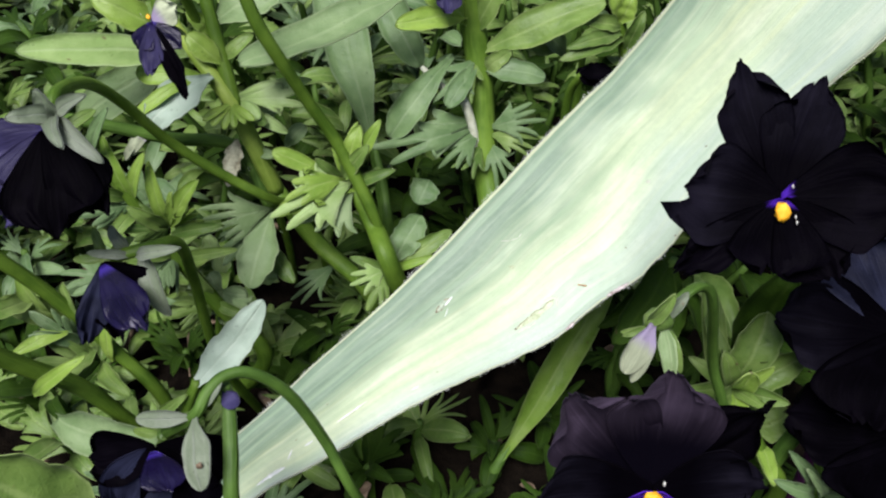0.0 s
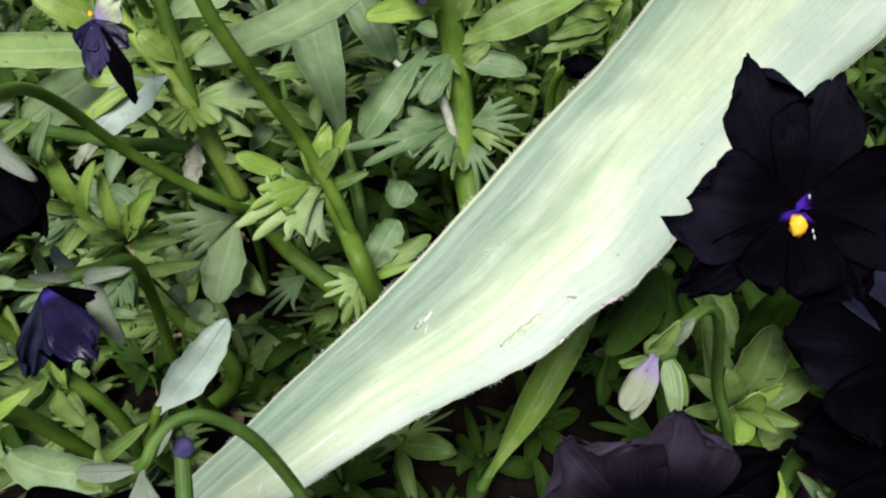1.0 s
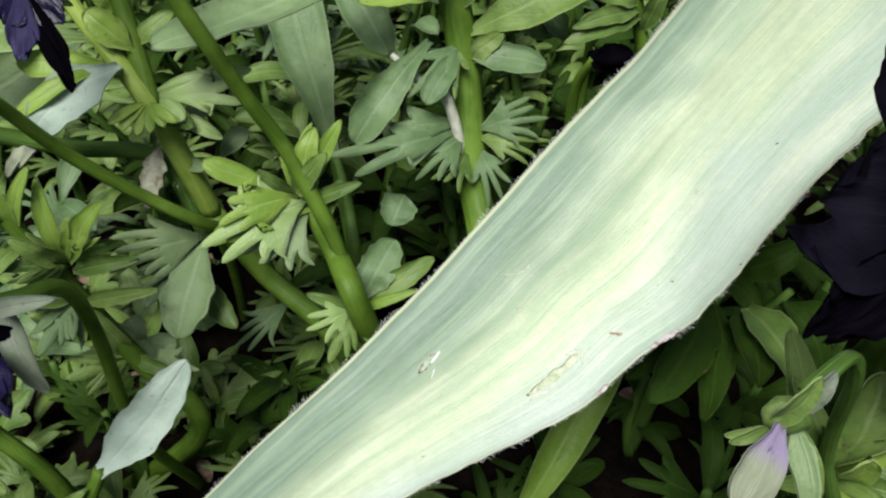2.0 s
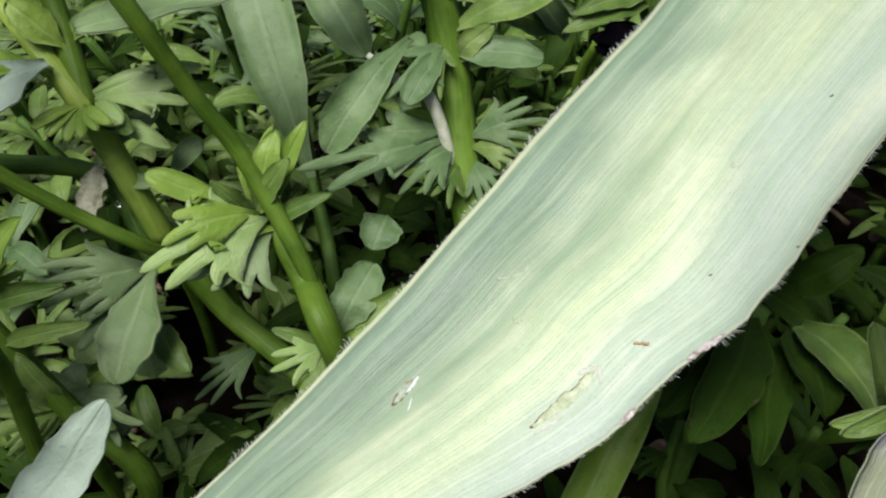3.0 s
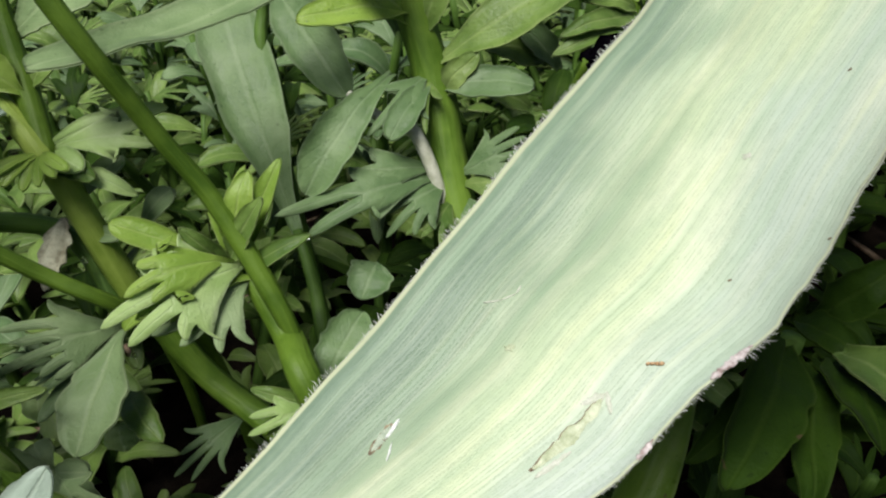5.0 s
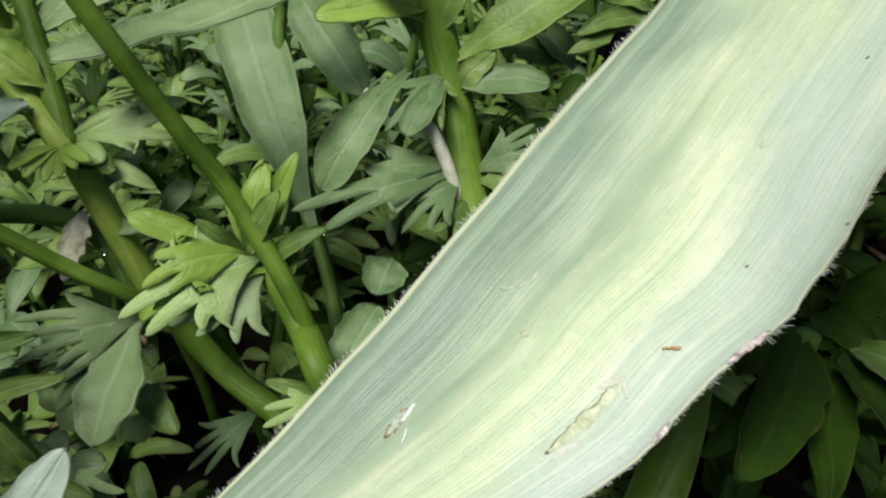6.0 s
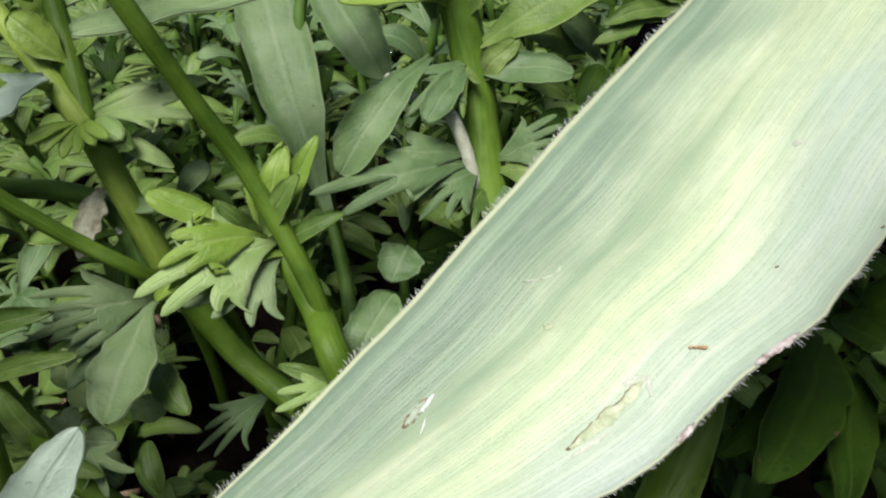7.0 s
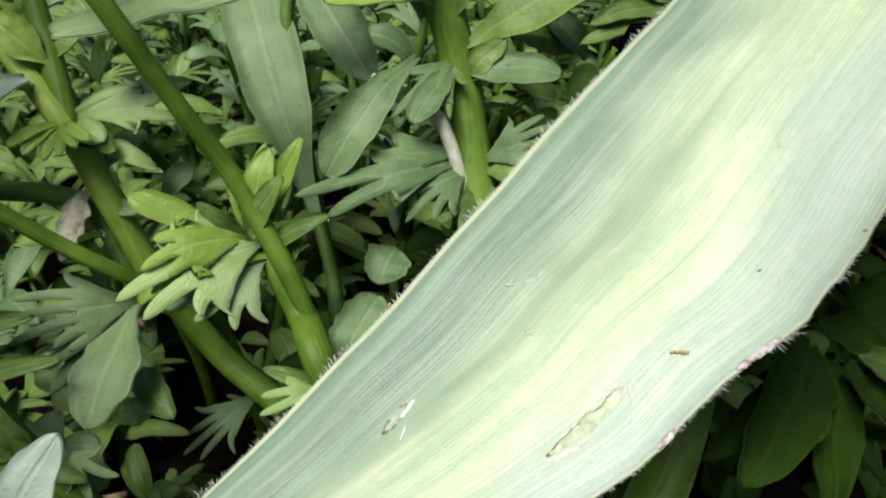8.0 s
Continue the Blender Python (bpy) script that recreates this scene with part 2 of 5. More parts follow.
STEM_FRESH = stem_material("fresh_stem", (0.066, 0.135, 0.012), (0.138, 0.235, 0.030))
STEM_LIGHT = stem_material("light_stem", (0.150, 0.235, 0.030), (0.275, 0.375, 0.070))
# darker copy of the stem green, with shade mixed into the colour
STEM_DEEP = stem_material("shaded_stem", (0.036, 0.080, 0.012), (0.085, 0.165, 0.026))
STEM_PURPLE = stem_material("purple_stem", (0.05, 0.012, 0.04), (0.12, 0.02, 0.10))
STRAP = strap_material()
BLACK_PETAL = petal_material("black_petal", (0.0007, 0.0005, 0.0011), (0.0007, 0.0005, 0.0012), 0.0)
DUSK_PETAL = petal_material("dusky_black_petal", (0.0026, 0.0023, 0.0042), (0.0006, 0.0004, 0.0011), 0.006, 0.8)
VIOLET_THROAT = petal_material("black_petal_violet_throat", (0.0008, 0.0006, 0.0013), (0.05, 0.014, 0.26), 0.0, 0.18)
BROWN_PETAL = petal_material("brown_violet_petal", (0.0180, 0.0135, 0.0215), (0.0012, 0.0009, 0.0024), 0.03, 0.95)
BLUE_PETAL = petal_material("violet_blue_petal", (0.0180, 0.0160, 0.0440), (0.012, 0.008, 0.050), 0.03, gloss=0.10, rough=0.45)
INDIGO_PETAL = petal_material("indigo_petal", (0.0034, 0.0022, 0.0150), (0.034, 0.018, 0.19), 0.02, gloss=0.30, rough=0.27)
NAVY_PETAL = petal_material("navy_petal", (0.0070, 0.0080, 0.0170), (0.0040, 0.0045, 0.0110), 0.01, gloss=0.05, rough=0.5)
LILAC_PETAL = petal_material("lilac_white_petal", (0.20, 0.225, 0.15), (0.21, 0.18, 0.26), 0.05, 0.6)
YELLOW = plain_material("yellow_eye", (0.75, 0.34, 0.005), (0.8, 0.42, 0.01), 900)
WHITE = plain_material("white_down", (0.55, 0.55, 0.5), (0.65, 0.65, 0.6), 1500)
HAIR = plain_material("pale_hair", (0.54, 0.57, 0.50), (0.66, 0.68, 0.64), 800)
SCAR = plain_material("dry_scar", (0.29, 0.34, 0.20), (0.50, 0.55, 0.39), 1100, 0.75)
FLAKE = plain_material("white_flake", (0.56, 0.60, 0.56), (0.72, 0.75, 0.72), 1500, 0.5)
TORN = plain_material("grey_torn_skin", (0.24, 0.30, 0.22), (0.36, 0.42, 0.32), 1500, 0.7)
SCAR_DARK = plain_material("brown_rim", (0.09, 0.065, 0.04), (0.24, 0.20, 0.12), 1500, 0.8)
STRAW = plain_material("dry_straw_skin", (0.40, 0.42, 0.30), (0.55, 0.57, 0.45), 700, 0.6)
SCAR_PALE = plain_material("pale_torn_skin", (0.38, 0.42, 0.32), (0.50, 0.52, 0.44), 1200, 0.6)
PINK = plain_material("pink_dry_edge", (0.20, 0.14, 0.12), (0.56, 0.52, 0.50), 1500, 0.7)
CRUMB = plain_material("orange_crumb", (0.38, 0.22, 0.10), (0.52, 0.36, 0.20), 2500, 0.7)
def clear_water():
    m, nodes, links, bsdf = material("clear_water")
    bsdf.inputs["Roughness"].default_value = 0.02
    bsdf.inputs["IOR"].default_value = 1.33
    bsdf.inputs["Transmission Weight"].default_value = 1.0
    return m


WATER = clear_water()
# dark soil taken near black, so its colour includes the shade between plants
SOIL = plain_material("shade_dark_soil", (0.0024, 0.0018, 0.0013), (0.008, 0.006, 0.004), 240, 0.95, 0.002, 0.04)
BARK = plain_material("brown_litter", (0.08, 0.055, 0.035), (0.24, 0.18, 0.12), 500, 0.85, gloss=0.15)


# ---- builders ----
rng = random.Random(7)
UP = Vector((0, 0, 1))
FACE = Vector((0, -0.7, 0.7))


def mesh_of(name, verts, faces, mat, uvs=None, smooth=True):
    me = bpy.data.meshes.new(name)
    me.from_pydata([tuple(v) for v in verts], [], faces)
    if uvs is not None:
        layer = me.uv_layers.new(name="UVMap")
        index = np.empty(len(me.loops), dtype=np.int32)
        me.loops.foreach_get("vertex_index", index)
        layer.data.foreach_set("uv", np.asarray(uvs, dtype=np.float32)[index].ravel())
    me.polygons.foreach_set("use_smooth", [smooth] * len(me.polygons))
    me.materials.append(mat)
    return me


def part(name, me, parent, label="", m=None):
    ob = new(name, me)
    ob.parent = parent
    # the meshes hold world places, so a part of a part needs no turning back
    ob.matrix_parent_inverse = Matrix() if parent.parent else parent.matrix_basis.inverted()
    if m is not None:
        ob.matrix_basis = m
    if label:
        ob["label"] = label
    return ob


def thing(name, at, label, category, group=""):
    ob = new(name)
    ob.empty_display_size = 0.005
    ob.matrix_basis = Matrix.Translation(at)
    return tagged(ob, label, category, group)


def smooth_line(points, steps):
    """A Catmull-Rom curve through the points, evenly in parameter."""
    p = [Vector(q) for q in points]
    p = [p[0] * 2 - p[1]] + p + [p[-1] * 2 - p[-2]]
    out, spans = [], len(p) - 3
    for i in range(steps + 1):
        s = i / steps * spans
        k = min(int(s), spans - 1)
        t = s - k
        a, b, c, d = p[k:k + 4]
        out.append(0.5 * (2 * b + (c - a) * t + (2 * a - 5 * b + 4 * c - d) * t * t + (3 * b - a - 3 * c + d) * t ** 3))
    return out


def smooth_values(values, steps):
    return [v.x for v in smooth_line([(q, 0, 0) for q in values], steps)]


def tube(points, radii, sides=8, steps=None, lumps=0.06):
    steps = steps or 7 * (len(points) - 1)
    line, rad = smooth_line(points, steps), smooth_values(radii, steps)
    verts, faces, uvs, run = [], [], [], 0.0
    normal = None
    for i, c in enumerate(line):
        along = (line[min(i + 1, steps)] - line[max(i - 1, 0)]).normalized()
        if normal is None:
            normal = along.orthogonal().normalized()
        normal = (normal - along * normal.dot(along)).normalized()
        other = along.cross(normal)
        run += (c - line[i - 1]).length if i else 0
        for k in range(sides):
            a = 2 * math.pi * k / sides
            r = rad[i] * (1 + lumps * math.sin(3 * a + i * 0.13) + lumps * 0.6 * noise.noise(c * 300 + Vector((k, 0, 0))))
            verts.append(c + (normal * math.cos(a) + other * math.sin(a)) * r)
            uvs.append((k / sides, run * 60))
    for i in range(steps):
        for k in range(sides):
            n = (k + 1) % sides
            faces.append((i * sides + k, i * sides + n, (i + 1) * sides + n, (i + 1) * sides + k))
    faces.append(tuple(range(sides))[::-1])
    faces.append(tuple(steps * sides + k for k in range(sides)))
    return verts, faces, uvs


def stalk(name, points, radii, mat, parent, label="", sides=9):
    v, f, u = tube(points, radii, sides)
    return part(name, mesh_of(name, v, f, mat, u), parent, label)


# how a blade widens: width at the foot, where it is full, where the rounded end begins, width lost towards the tip
PROFILES = {"oblong": (0.16, 0.48, 0.62, 0.05), "lance": (0.24, 0.38, 0.60, 0.38), "spoon": (0.26, 0.66, 0.76, 0.0), "round": (0.2, 0.30, 0.42, 0.0),
            "strap": (0.72, 0.5, 0.84, 0.0), "finger": (0.95, 0.45, 0.50, 0.35)}


def blade_width(profile, s):
    foot, full, end, lost = PROFILES[profile]
    t = min(1.0, s / full)
    w = (foot + (1 - foot) * t * t * (3 - 2 * t)) * (1 - lost * s)
    return w * math.sqrt(max(0.0, 1 - (max(0.0, s - end) / (1 - end)) ** 2))


def blade(base, tip, width, bend=0.12, face=None, profile="oblong", fold=0.12, teeth=0, bite=0.05, curl=0.0, steps=14, thick=0.00028, sway=0.0):
    """A leaf blade from base to tip: a thin folded sheet with a top, an underside and a rim."""
    base, tip = Vector(base), Vector(tip)
    axis = tip - base
    length = axis.length
    axis = axis / length
    n = Vector(face) if face is not None else FACE
    n = n - axis * n.dot(axis)
    n = n.normalized() if n.length > 0.05 else axis.orthogonal().normalized()
    side = axis.cross(n).normalized()
    top, uvs = [], []
    shift = rng.uniform(0, 50)
    twist = rng.uniform(-0.30, 0.30)
    for i in range(steps + 1):
        s = 1 - (1 - i / steps) ** 1.45
        arch = 4 * s * (1 - s) * bend * length
        droop = -curl * length * max(0.0, s - 0.55) ** 2 * 2.2
        c = base + axis * (s * length) + n * (arch + droop) + side * (math.sin(math.pi * s) * sway * length)
        w = max(blade_width(profile, s), 0.02) * width / 2
        for u in (-1.0, -0.55, 0.0, 0.55, 1.0):
            q = w * u
            if teeth and abs(u) == 1.0:
                saw = (s * teeth + shift + 0.15 * u) % 1.0
                q *= 1 + bite * (1.6 * saw - 0.8 if saw < 0.8 else 0.48 - 5.6 * (saw - 0.8))
            lift = fold * abs(q) + twist * q * s + 0.16 * width * noise.noise(Vector((s * 3.4, u * 1.6, shift))) + 0.05 * width * u * u * noise.noise(Vector((s * 9.0, u * 2.0, shift)))
            top.append(c + side * q + n * lift)
            uvs.append((0.5 + u / 2, s))
    count = len(top)
    low = [p - n * thick for p in top]
    faces = []
    for i in range(steps):
        for k in range(4):
            a = i * 5 + k
            faces.append((a, a + 1, a + 6, a + 5))
            faces.append((count + a + 5, count + a + 6, count + a + 1, count + a))
    rim = [i * 5 for i in range(steps + 1)] + [steps * 5 + k for k in range(1, 5)] + [i * 5 + 4 for i in range(steps - 1, -1, -1)] + [3, 2, 1]
    for a, b in zip(rim, rim[1:] + rim[:1]):
        faces.append((b, a, count + a, count + b))
    return top + low, faces, uvs + uvs


def leaf(parent, base, tip, width, mat=None, name="leaf", label="", **shape):
    if width > 0.0038 and name == "leaf":
        shape.setdefault("teeth", 4)
        shape.setdefault("bite", 0.09)
        shape.setdefault("steps", 26)
    v, f, u = blade(base, tip, width, **shape)
    return part(name, mesh_of(name, v, f, mat or GREEN, u), parent, label)


def merge(pieces):
    verts, faces, uvs = [], [], []
    for v, f, u in pieces:
        k = len(verts)
        verts += v
        faces += [tuple(i + k for i in face) for face in f]
        uvs += u
    return verts, faces, uvs


def solid(top, faces, uvs, n, thick=0.00026):
    """Gives a sheet an underside and a rim."""
    count, edges = len(top), {}
    for face in faces:
        for a, c in zip(face, face[1:] + face[:1]):
            key = (min(a, c), max(a, c))
            edges[key] = None if key in edges else (a, c)
    out = list(faces) + [tuple(count + i for i in reversed(face)) for face in faces]
    out += [(e[1], e[0], count + e[0], count + e[1]) for e in edges.values() if e]
    return top + [p - n * thick for p in top], out, uvs + uvs


def fingers(base, tip, spread=0.5, lobes=5, width=0.16, face=None, bend=0.12, steps=5):
    """A stipule: one sheet cut into narrow lobes on both sides of its midrib."""
    base, tip = Vector(base), Vector(tip)
    axis = tip - base
    length = axis.length
    axis = axis / length
    n = Vector(face) if face is not None else FACE
    n = n - axis * n.dot(axis)
    n = n.normalized() if n.length > 0.05 else axis.orthogonal().normalized()
    side = axis.cross(n).normalized()
    verts, uvs, faces = [], [], []
    stations = 2 * lobes + 1

    def spine(s):
        return base + axis * (s * length) + n * (4 * s * (1 - s) * bend * length)

    for i in range(stations):
        s = 0.02 + 0.50 * i / (stations - 1)
        half = length * width * (0.16 + 0.5 * s)
        verts += [spine(s) - side * half, spine(s) - n * half * 0.25, spine(s) + side * half]
        uvs += [(0.25, s), (0.5, s), (0.75, s)]
    for i in range(stations - 1):
        for k in range(2):
            a = 3 * i + k
            faces.append((a, a + 1, a + 4, a + 3))

    def lobe(roots, way, reach, half, across, drop):
        """One lobe grown from three vertices of the sheet."""
        low, mid, high = (verts[i] for i in roots)
        foot, last = (high - low).length / 2, list(roots)
        for j in range(1, steps + 1):
            t = j / steps
            t = 1 - (1 - t) ** 1.4
            w = (foot + (half - foot) * min(1.0, t * 2.5)) * math.sqrt(max(0.004, 1 - (max(0.0, t - 0.45) / 0.55) ** 2))
            c = mid + way * (reach * t) + axis * (0.14 * reach * t * t) + n * (reach * (bend * 1.6 * (t - t * t) - drop * t * t))
            k = len(verts)
            verts.extend([c - across * w, c - n * w * 0.3, c + across * w])
            uvs.extend([(0.0, t), (0.5, t), (1.0, t)])
            faces.append((last[0], last[1], k + 1, k))
            faces.append((last[1], last[2], k + 2, k + 1))
            last = [k, k + 1, k + 2]

    for k in range(lobes):
        f = k / max(lobes - 1, 1)
        for sign in (-1, 1):
            column = 0 if sign < 0 else 2
            roots = [3 * (2 * k + d) + column for d in range(3)]
            lean = min(1.25, spread * (1.75 - 0.75 * f) * rng.uniform(0.85, 1.15))
            way = (axis * math.cos(lean) + side * sign * math.sin(lean) + n * rng.uniform(-0.25, 0.15)).normalized()
            across = (axis - way * axis.dot(way)).normalized()
            lobe(roots, way, length * (0.60 - 0.20 * f) * rng.uniform(0.8, 1.15), length * width * rng.uniform(0.30, 0.46), across, rng.uniform(0.0, 0.3))
    end = 3 * (stations - 1)
    lobe([end, end + 1, end + 2], (tip - spine(0.52)).normalized(), (tip - spine(0.52)).length, length * width * 0.62, side, 0.1)
    return solid(verts, faces, uvs, n)


def stipule(parent, base, tip, mat=None, label="", **shape):
    v, f, u = fingers(base, tip, **shape)
    return part("stipule", mesh_of("stipule", v, f, mat or GREEN, u), parent, label)


def palm(base, tip, spread=0.6, lobes=5, web=0.5, face=None, bend=0.15, droop=0.25, steps=6, thin=0.86):
    """A palmate leaf: one sheet that fans out from its foot and splits into long fingers."""
    base, tip = Vector(base), Vector(tip)
    axis = tip - base
    length = axis.length
    axis = axis / length
    n = Vector(face) if face is not None else FACE
    n = n - axis * n.dot(axis)
    n = n.normalized() if n.length > 0.05 else axis.orthogonal().normalized()
    side = axis.cross(n).normalized()
    lean = rng.uniform(-0.15, 0.15)
    columns = 2 * lobes + 1
    verts, uvs, faces = [], [], []

    def put(angle, s, reach=1.0, shift=0.0, ridge=0.0):
        r = s * length * reach
        out = axis * math.cos(angle) + side * math.sin(angle)
        cross = side * math.cos(angle) - axis * math.sin(angle)
        rise = bend * length * 2.2 * (s - s * s) - droop * length * max(0.0, s - 0.35) ** 2 - 0.10 * r * angle * angle + ridge
        verts.append(base + out * r + cross * shift + n * rise)
        return len(verts) - 1

    angles = [lean + spread * (2 * k / (columns - 1) - 1) for k in range(columns)]
    rows = []
    for i in range(4):
        s = 0.02 + web * i / 3
        squeeze = 0.35 + 0.65 * (i / 3) ** 0.8
        row = []
        for k, angle in enumerate(angles):
            row.append(put(lean + (angle - lean) * squeeze, s, ridge=-0.02 * length * s if k % 2 else 0.0))
            uvs.append((k / (columns - 1), s))
        rows.append(row)
    for low, high in zip(rows, rows[1:]):
        for k in range(columns - 1):
            faces.append((low[k], low[k + 1], high[k + 1], high[k]))
    for j in range(lobes):
        f = 2 * j / max(lobes - 1, 1) - 1
        reach = (1 - 0.34 * f * f) * rng.uniform(0.82, 1.06)
        last = [rows[-1][2 * j + d] for d in range(3)]
        foot = (verts[last[2]] - verts[last[0]]).length / 2
        angle, bow = angles[2 * j + 1], f * rng.uniform(0.0, 0.25) + rng.uniform(-0.08, 0.08)
        for i in range(1, steps + 1):
            t = 1 - (1 - i / steps) ** 1.4
            s = web + 0.02 + (reach - web - 0.02) * t
            w = foot * (1 - (1 - thin) * min(1.0, t * 2.2)) * math.sqrt(max(0.004, 1 - (max(0.0, t - 0.5) / 0.5) ** 2))
            here = [put(angle + bow * t * t, s, 1.0, d * w, -0.3 * w if d == 0 else 0.0) for d in (-1, 0, 1)]
            uvs.extend([(0.0, s), (0.5, s), (1.0, s)])
            faces += [(last[0], last[1], here[1], here[0]), (last[1], last[2], here[2], here[1])]
            last = here
    return solid(verts, faces, uvs, n)


def palmate(parent, base, tip, mat=None, label="", **shape):
    v, f, u = palm(base, tip, **shape)
    return part("stipule", mesh_of("stipule", v, f, mat or GREEN, u), parent, label)


def petal_mesh(mat, length, width, rag_by=1.0, ruffle=0.16, cup=0.15, notch=0.02, seed=0, roll=0.0, point=0.0, steps=18, across=24, horns=()):
    """A petal in its own axes: base at the origin, along +y, facing +z."""
    verts, uvs = [], []
    for i in range(steps + 1):
        s = i / steps
        w = width * (0.12 + 0.88 * math.sin(min(1.0, s * 1.25) * math.pi / 2) ** 0.95) * math.sqrt(max(0.0, 1 - max(0.0, (s - 0.62) / 0.40) ** 2.4))
        for k in range(across + 1):
            u = 2 * k / across - 1
            rag = rag_by * (noise.noise(Vector((u * 2.6, s * 2.0, seed * 3.7))) * 0.12 + noise.noise(Vector((u * 7.0, s * 6.0, seed * 1.3))) * 0.07 + noise.noise(Vector((u * 19.0, s * 9.0, seed * 2.1))) * 0.035)
            y = s * length * (1 - (0.16 - point) * u * u * s + rag * s) - notch * length * s * math.exp(-(u * 4) ** 2)
            y += sum(length * far * s ** 3 * math.exp(-((u - at) / wide) ** 2) for at, far, wide in horns)
            x = w / 2 * u * (1 + rag * 0.9)
            z = cup * length * (s * s) * 0.6 - roll * length * s * s + ruffle * length * s * s * (noise.noise(Vector((u * 1.9, s * 1.6, seed * 5.1))) + 0.35 * noise.noise(Vector((u * 5.5, s * 3.5, seed))))
            z += 0.10 * width * u * u * s
            verts.append((x, y, z))
            uvs.append((0.5 + u / 2, s))
    count, row = len(verts), across + 1
    verts += [(x, y, z - 0.00022) for x, y, z in verts]
    faces = []
    for i in range(steps):
        for k in range(across):
            a = i * row + k
            faces.append((a, a + 1, a + row + 1, a + row))
            faces.append((count + a + row, count + a + row + 1, count + a + 1, count + a))
    rim = [i * row for i in range(steps + 1)] + [steps * row + k for k in range(1, row)] + [i * row + across for i in range(steps - 1, -1, -1)] + list(range(across - 1, 0, -1))
    for a, b in zip(rim, rim[1:] + rim[:1]):
        faces.append((b, a, count + a, count + b))
    return mesh_of("petal", verts, faces, mat, uvs + uvs)


def facing(at, normal, up):
    """Axes with z along the normal and y as near to up as can be."""
    z = Vector(normal).normalized()
    y = Vector(up)
    y = (y - z * y.dot(z)).normalized()
    x = y.cross(z)
    m = Matrix((x, y, z)).transposed().to_4x4()
    m.translation = Vector(at)
    return m


def turned(degrees, lift=0.0, tilt=0.0):
    return pose(0, 0, lift, 0, 0, degrees) @ pose(0, 0, 0, tilt, 0, 0)


def lump(name, parent, at, size, mat, m=None, label="", seed=1, rough=0.15, rings=7, sides=9):
    """A small rounded body, squeezed to its size and a little uneven."""
    verts, faces, uvs = [], [], []
    frame_of = m or Matrix.Translation(Vector(at))
    for i in range(rings + 1):
        a = math.pi * i / rings
        for k in range(sides):
            b = 2 * math.pi * k / sides
            d = Vector((math.sin(a) * math.cos(b), math.sin(a) * math.sin(b), math.cos(a)))
            r = 1 + rough * noise.noise(d * 1.7 + Vector((seed, 0, 0)))
            verts.append(frame_of @ Vector((d.x * size[0] * r, d.y * size[1] * r, d.z * size[2] * r)))
            uvs.append((k / sides, i / rings))
    for i in range(rings):
        for k in range(sides):
            n = (k + 1) % sides
            faces.append((i * sides + k, (i + 1) * sides + k, (i + 1) * sides + n, i * sides + n))
    return part(name, mesh_of(name, verts, faces, mat, uvs), parent, label)


def viola_flower(at, normal, up, size, label, petals, stem_points, stem_mat=None, eye=1.0, group="dark violas", name="viola_flower", rag_by=0.5, stalk_radius=0.0010):
    """petals: rows of (turn from up, length, width, lift, tilt, material, seed)."""
    ground = stem_points[-1]
    root = thing(name, ground, label, "flower", group)
    m = facing(at, normal, up)
    for turn, length, width, lift, tilt, mat, seed, *horns in petals:
        me = petal_mesh(mat, length * size, width * size, rag_by, seed=seed, horns=horns)
        part("petal", me, root, "", m @ turned(turn, lift * size, tilt))
    if eye:
        eye_m = m @ pose(0, -0.09 * size, 0.035 * size)
        centre = lump("eye", root, at, (0.095 * size * eye, 0.105 * size * eye, 0.03 * size), YELLOW, eye_m, "bright yellow eye", seed=3, rough=0.5)
        for sx, sy, k in ((0.09, -0.12, 5), (0.06, 0.10, 8), (0.10, -0.16, 9)):
            lump("down", centre, at, (0.010 * size * eye, 0.024 * size * eye, 0.012 * size), WHITE, m @ pose(sx * size, sy * size, 0.05 * size), "white downy tuft", seed=k, rough=0.8, rings=5, sides=6)
    back = m @ pose(0, 0, -0.30 * size)
    calyx = lump("calyx", root, at, (0.09 * size, 0.09 * size, 0.12 * size), GREEN, back, "", 2)
    for k in range(5):
        d = back.to_3x3() @ Vector((math.sin(k * 1.257 + 0.4), math.cos(k * 1.257 + 0.4), -0.25))
        leaf(calyx, back.translation, back.translation + d * size * 0.42, 0.16 * size, GREEN, "sepal", profile="lance", steps=7)
    line = [back.translation] + [Vector(p) for p in stem_points]
    stalk("flower_stalk", line, [stalk_radius] * len(line), stem_mat or STEM, root)
    return root


# ---- ground ----
def build_ground():
    near = np.arange(-0.36, 0.3601, 0.006)
    far = 0.36 * 1.75 ** np.arange(1, 15)
    axis = np.concatenate([-far[::-1], near, far])
    verts, faces = [], []
    for y in axis:
        for x in axis:
            q = Vector((x, y + 0.15, 0))
            inside = max(0.0, 1 - max(abs(x), abs(y)) / 0.6)
            z = (0.006 * noise.noise(q * 28) + 0.004 * noise.noise(q * 90) + 0.002 * noise.noise(q * 260)) * min(1.0, inside * 3)
            verts.append((x, y + 0.15, z - 0.002))
    n = len(axis)
    for j in range(n - 1):
        for i in range(n - 1):
            a = j * n + i
            faces.append((a, a + 1, a + n + 1, a + n))
    tagged(new("ground", mesh_of("ground", verts, faces, SOIL)), "dark crumbly garden soil, blackened further for shade under the plants", "ground", kind="structure")


build_ground()


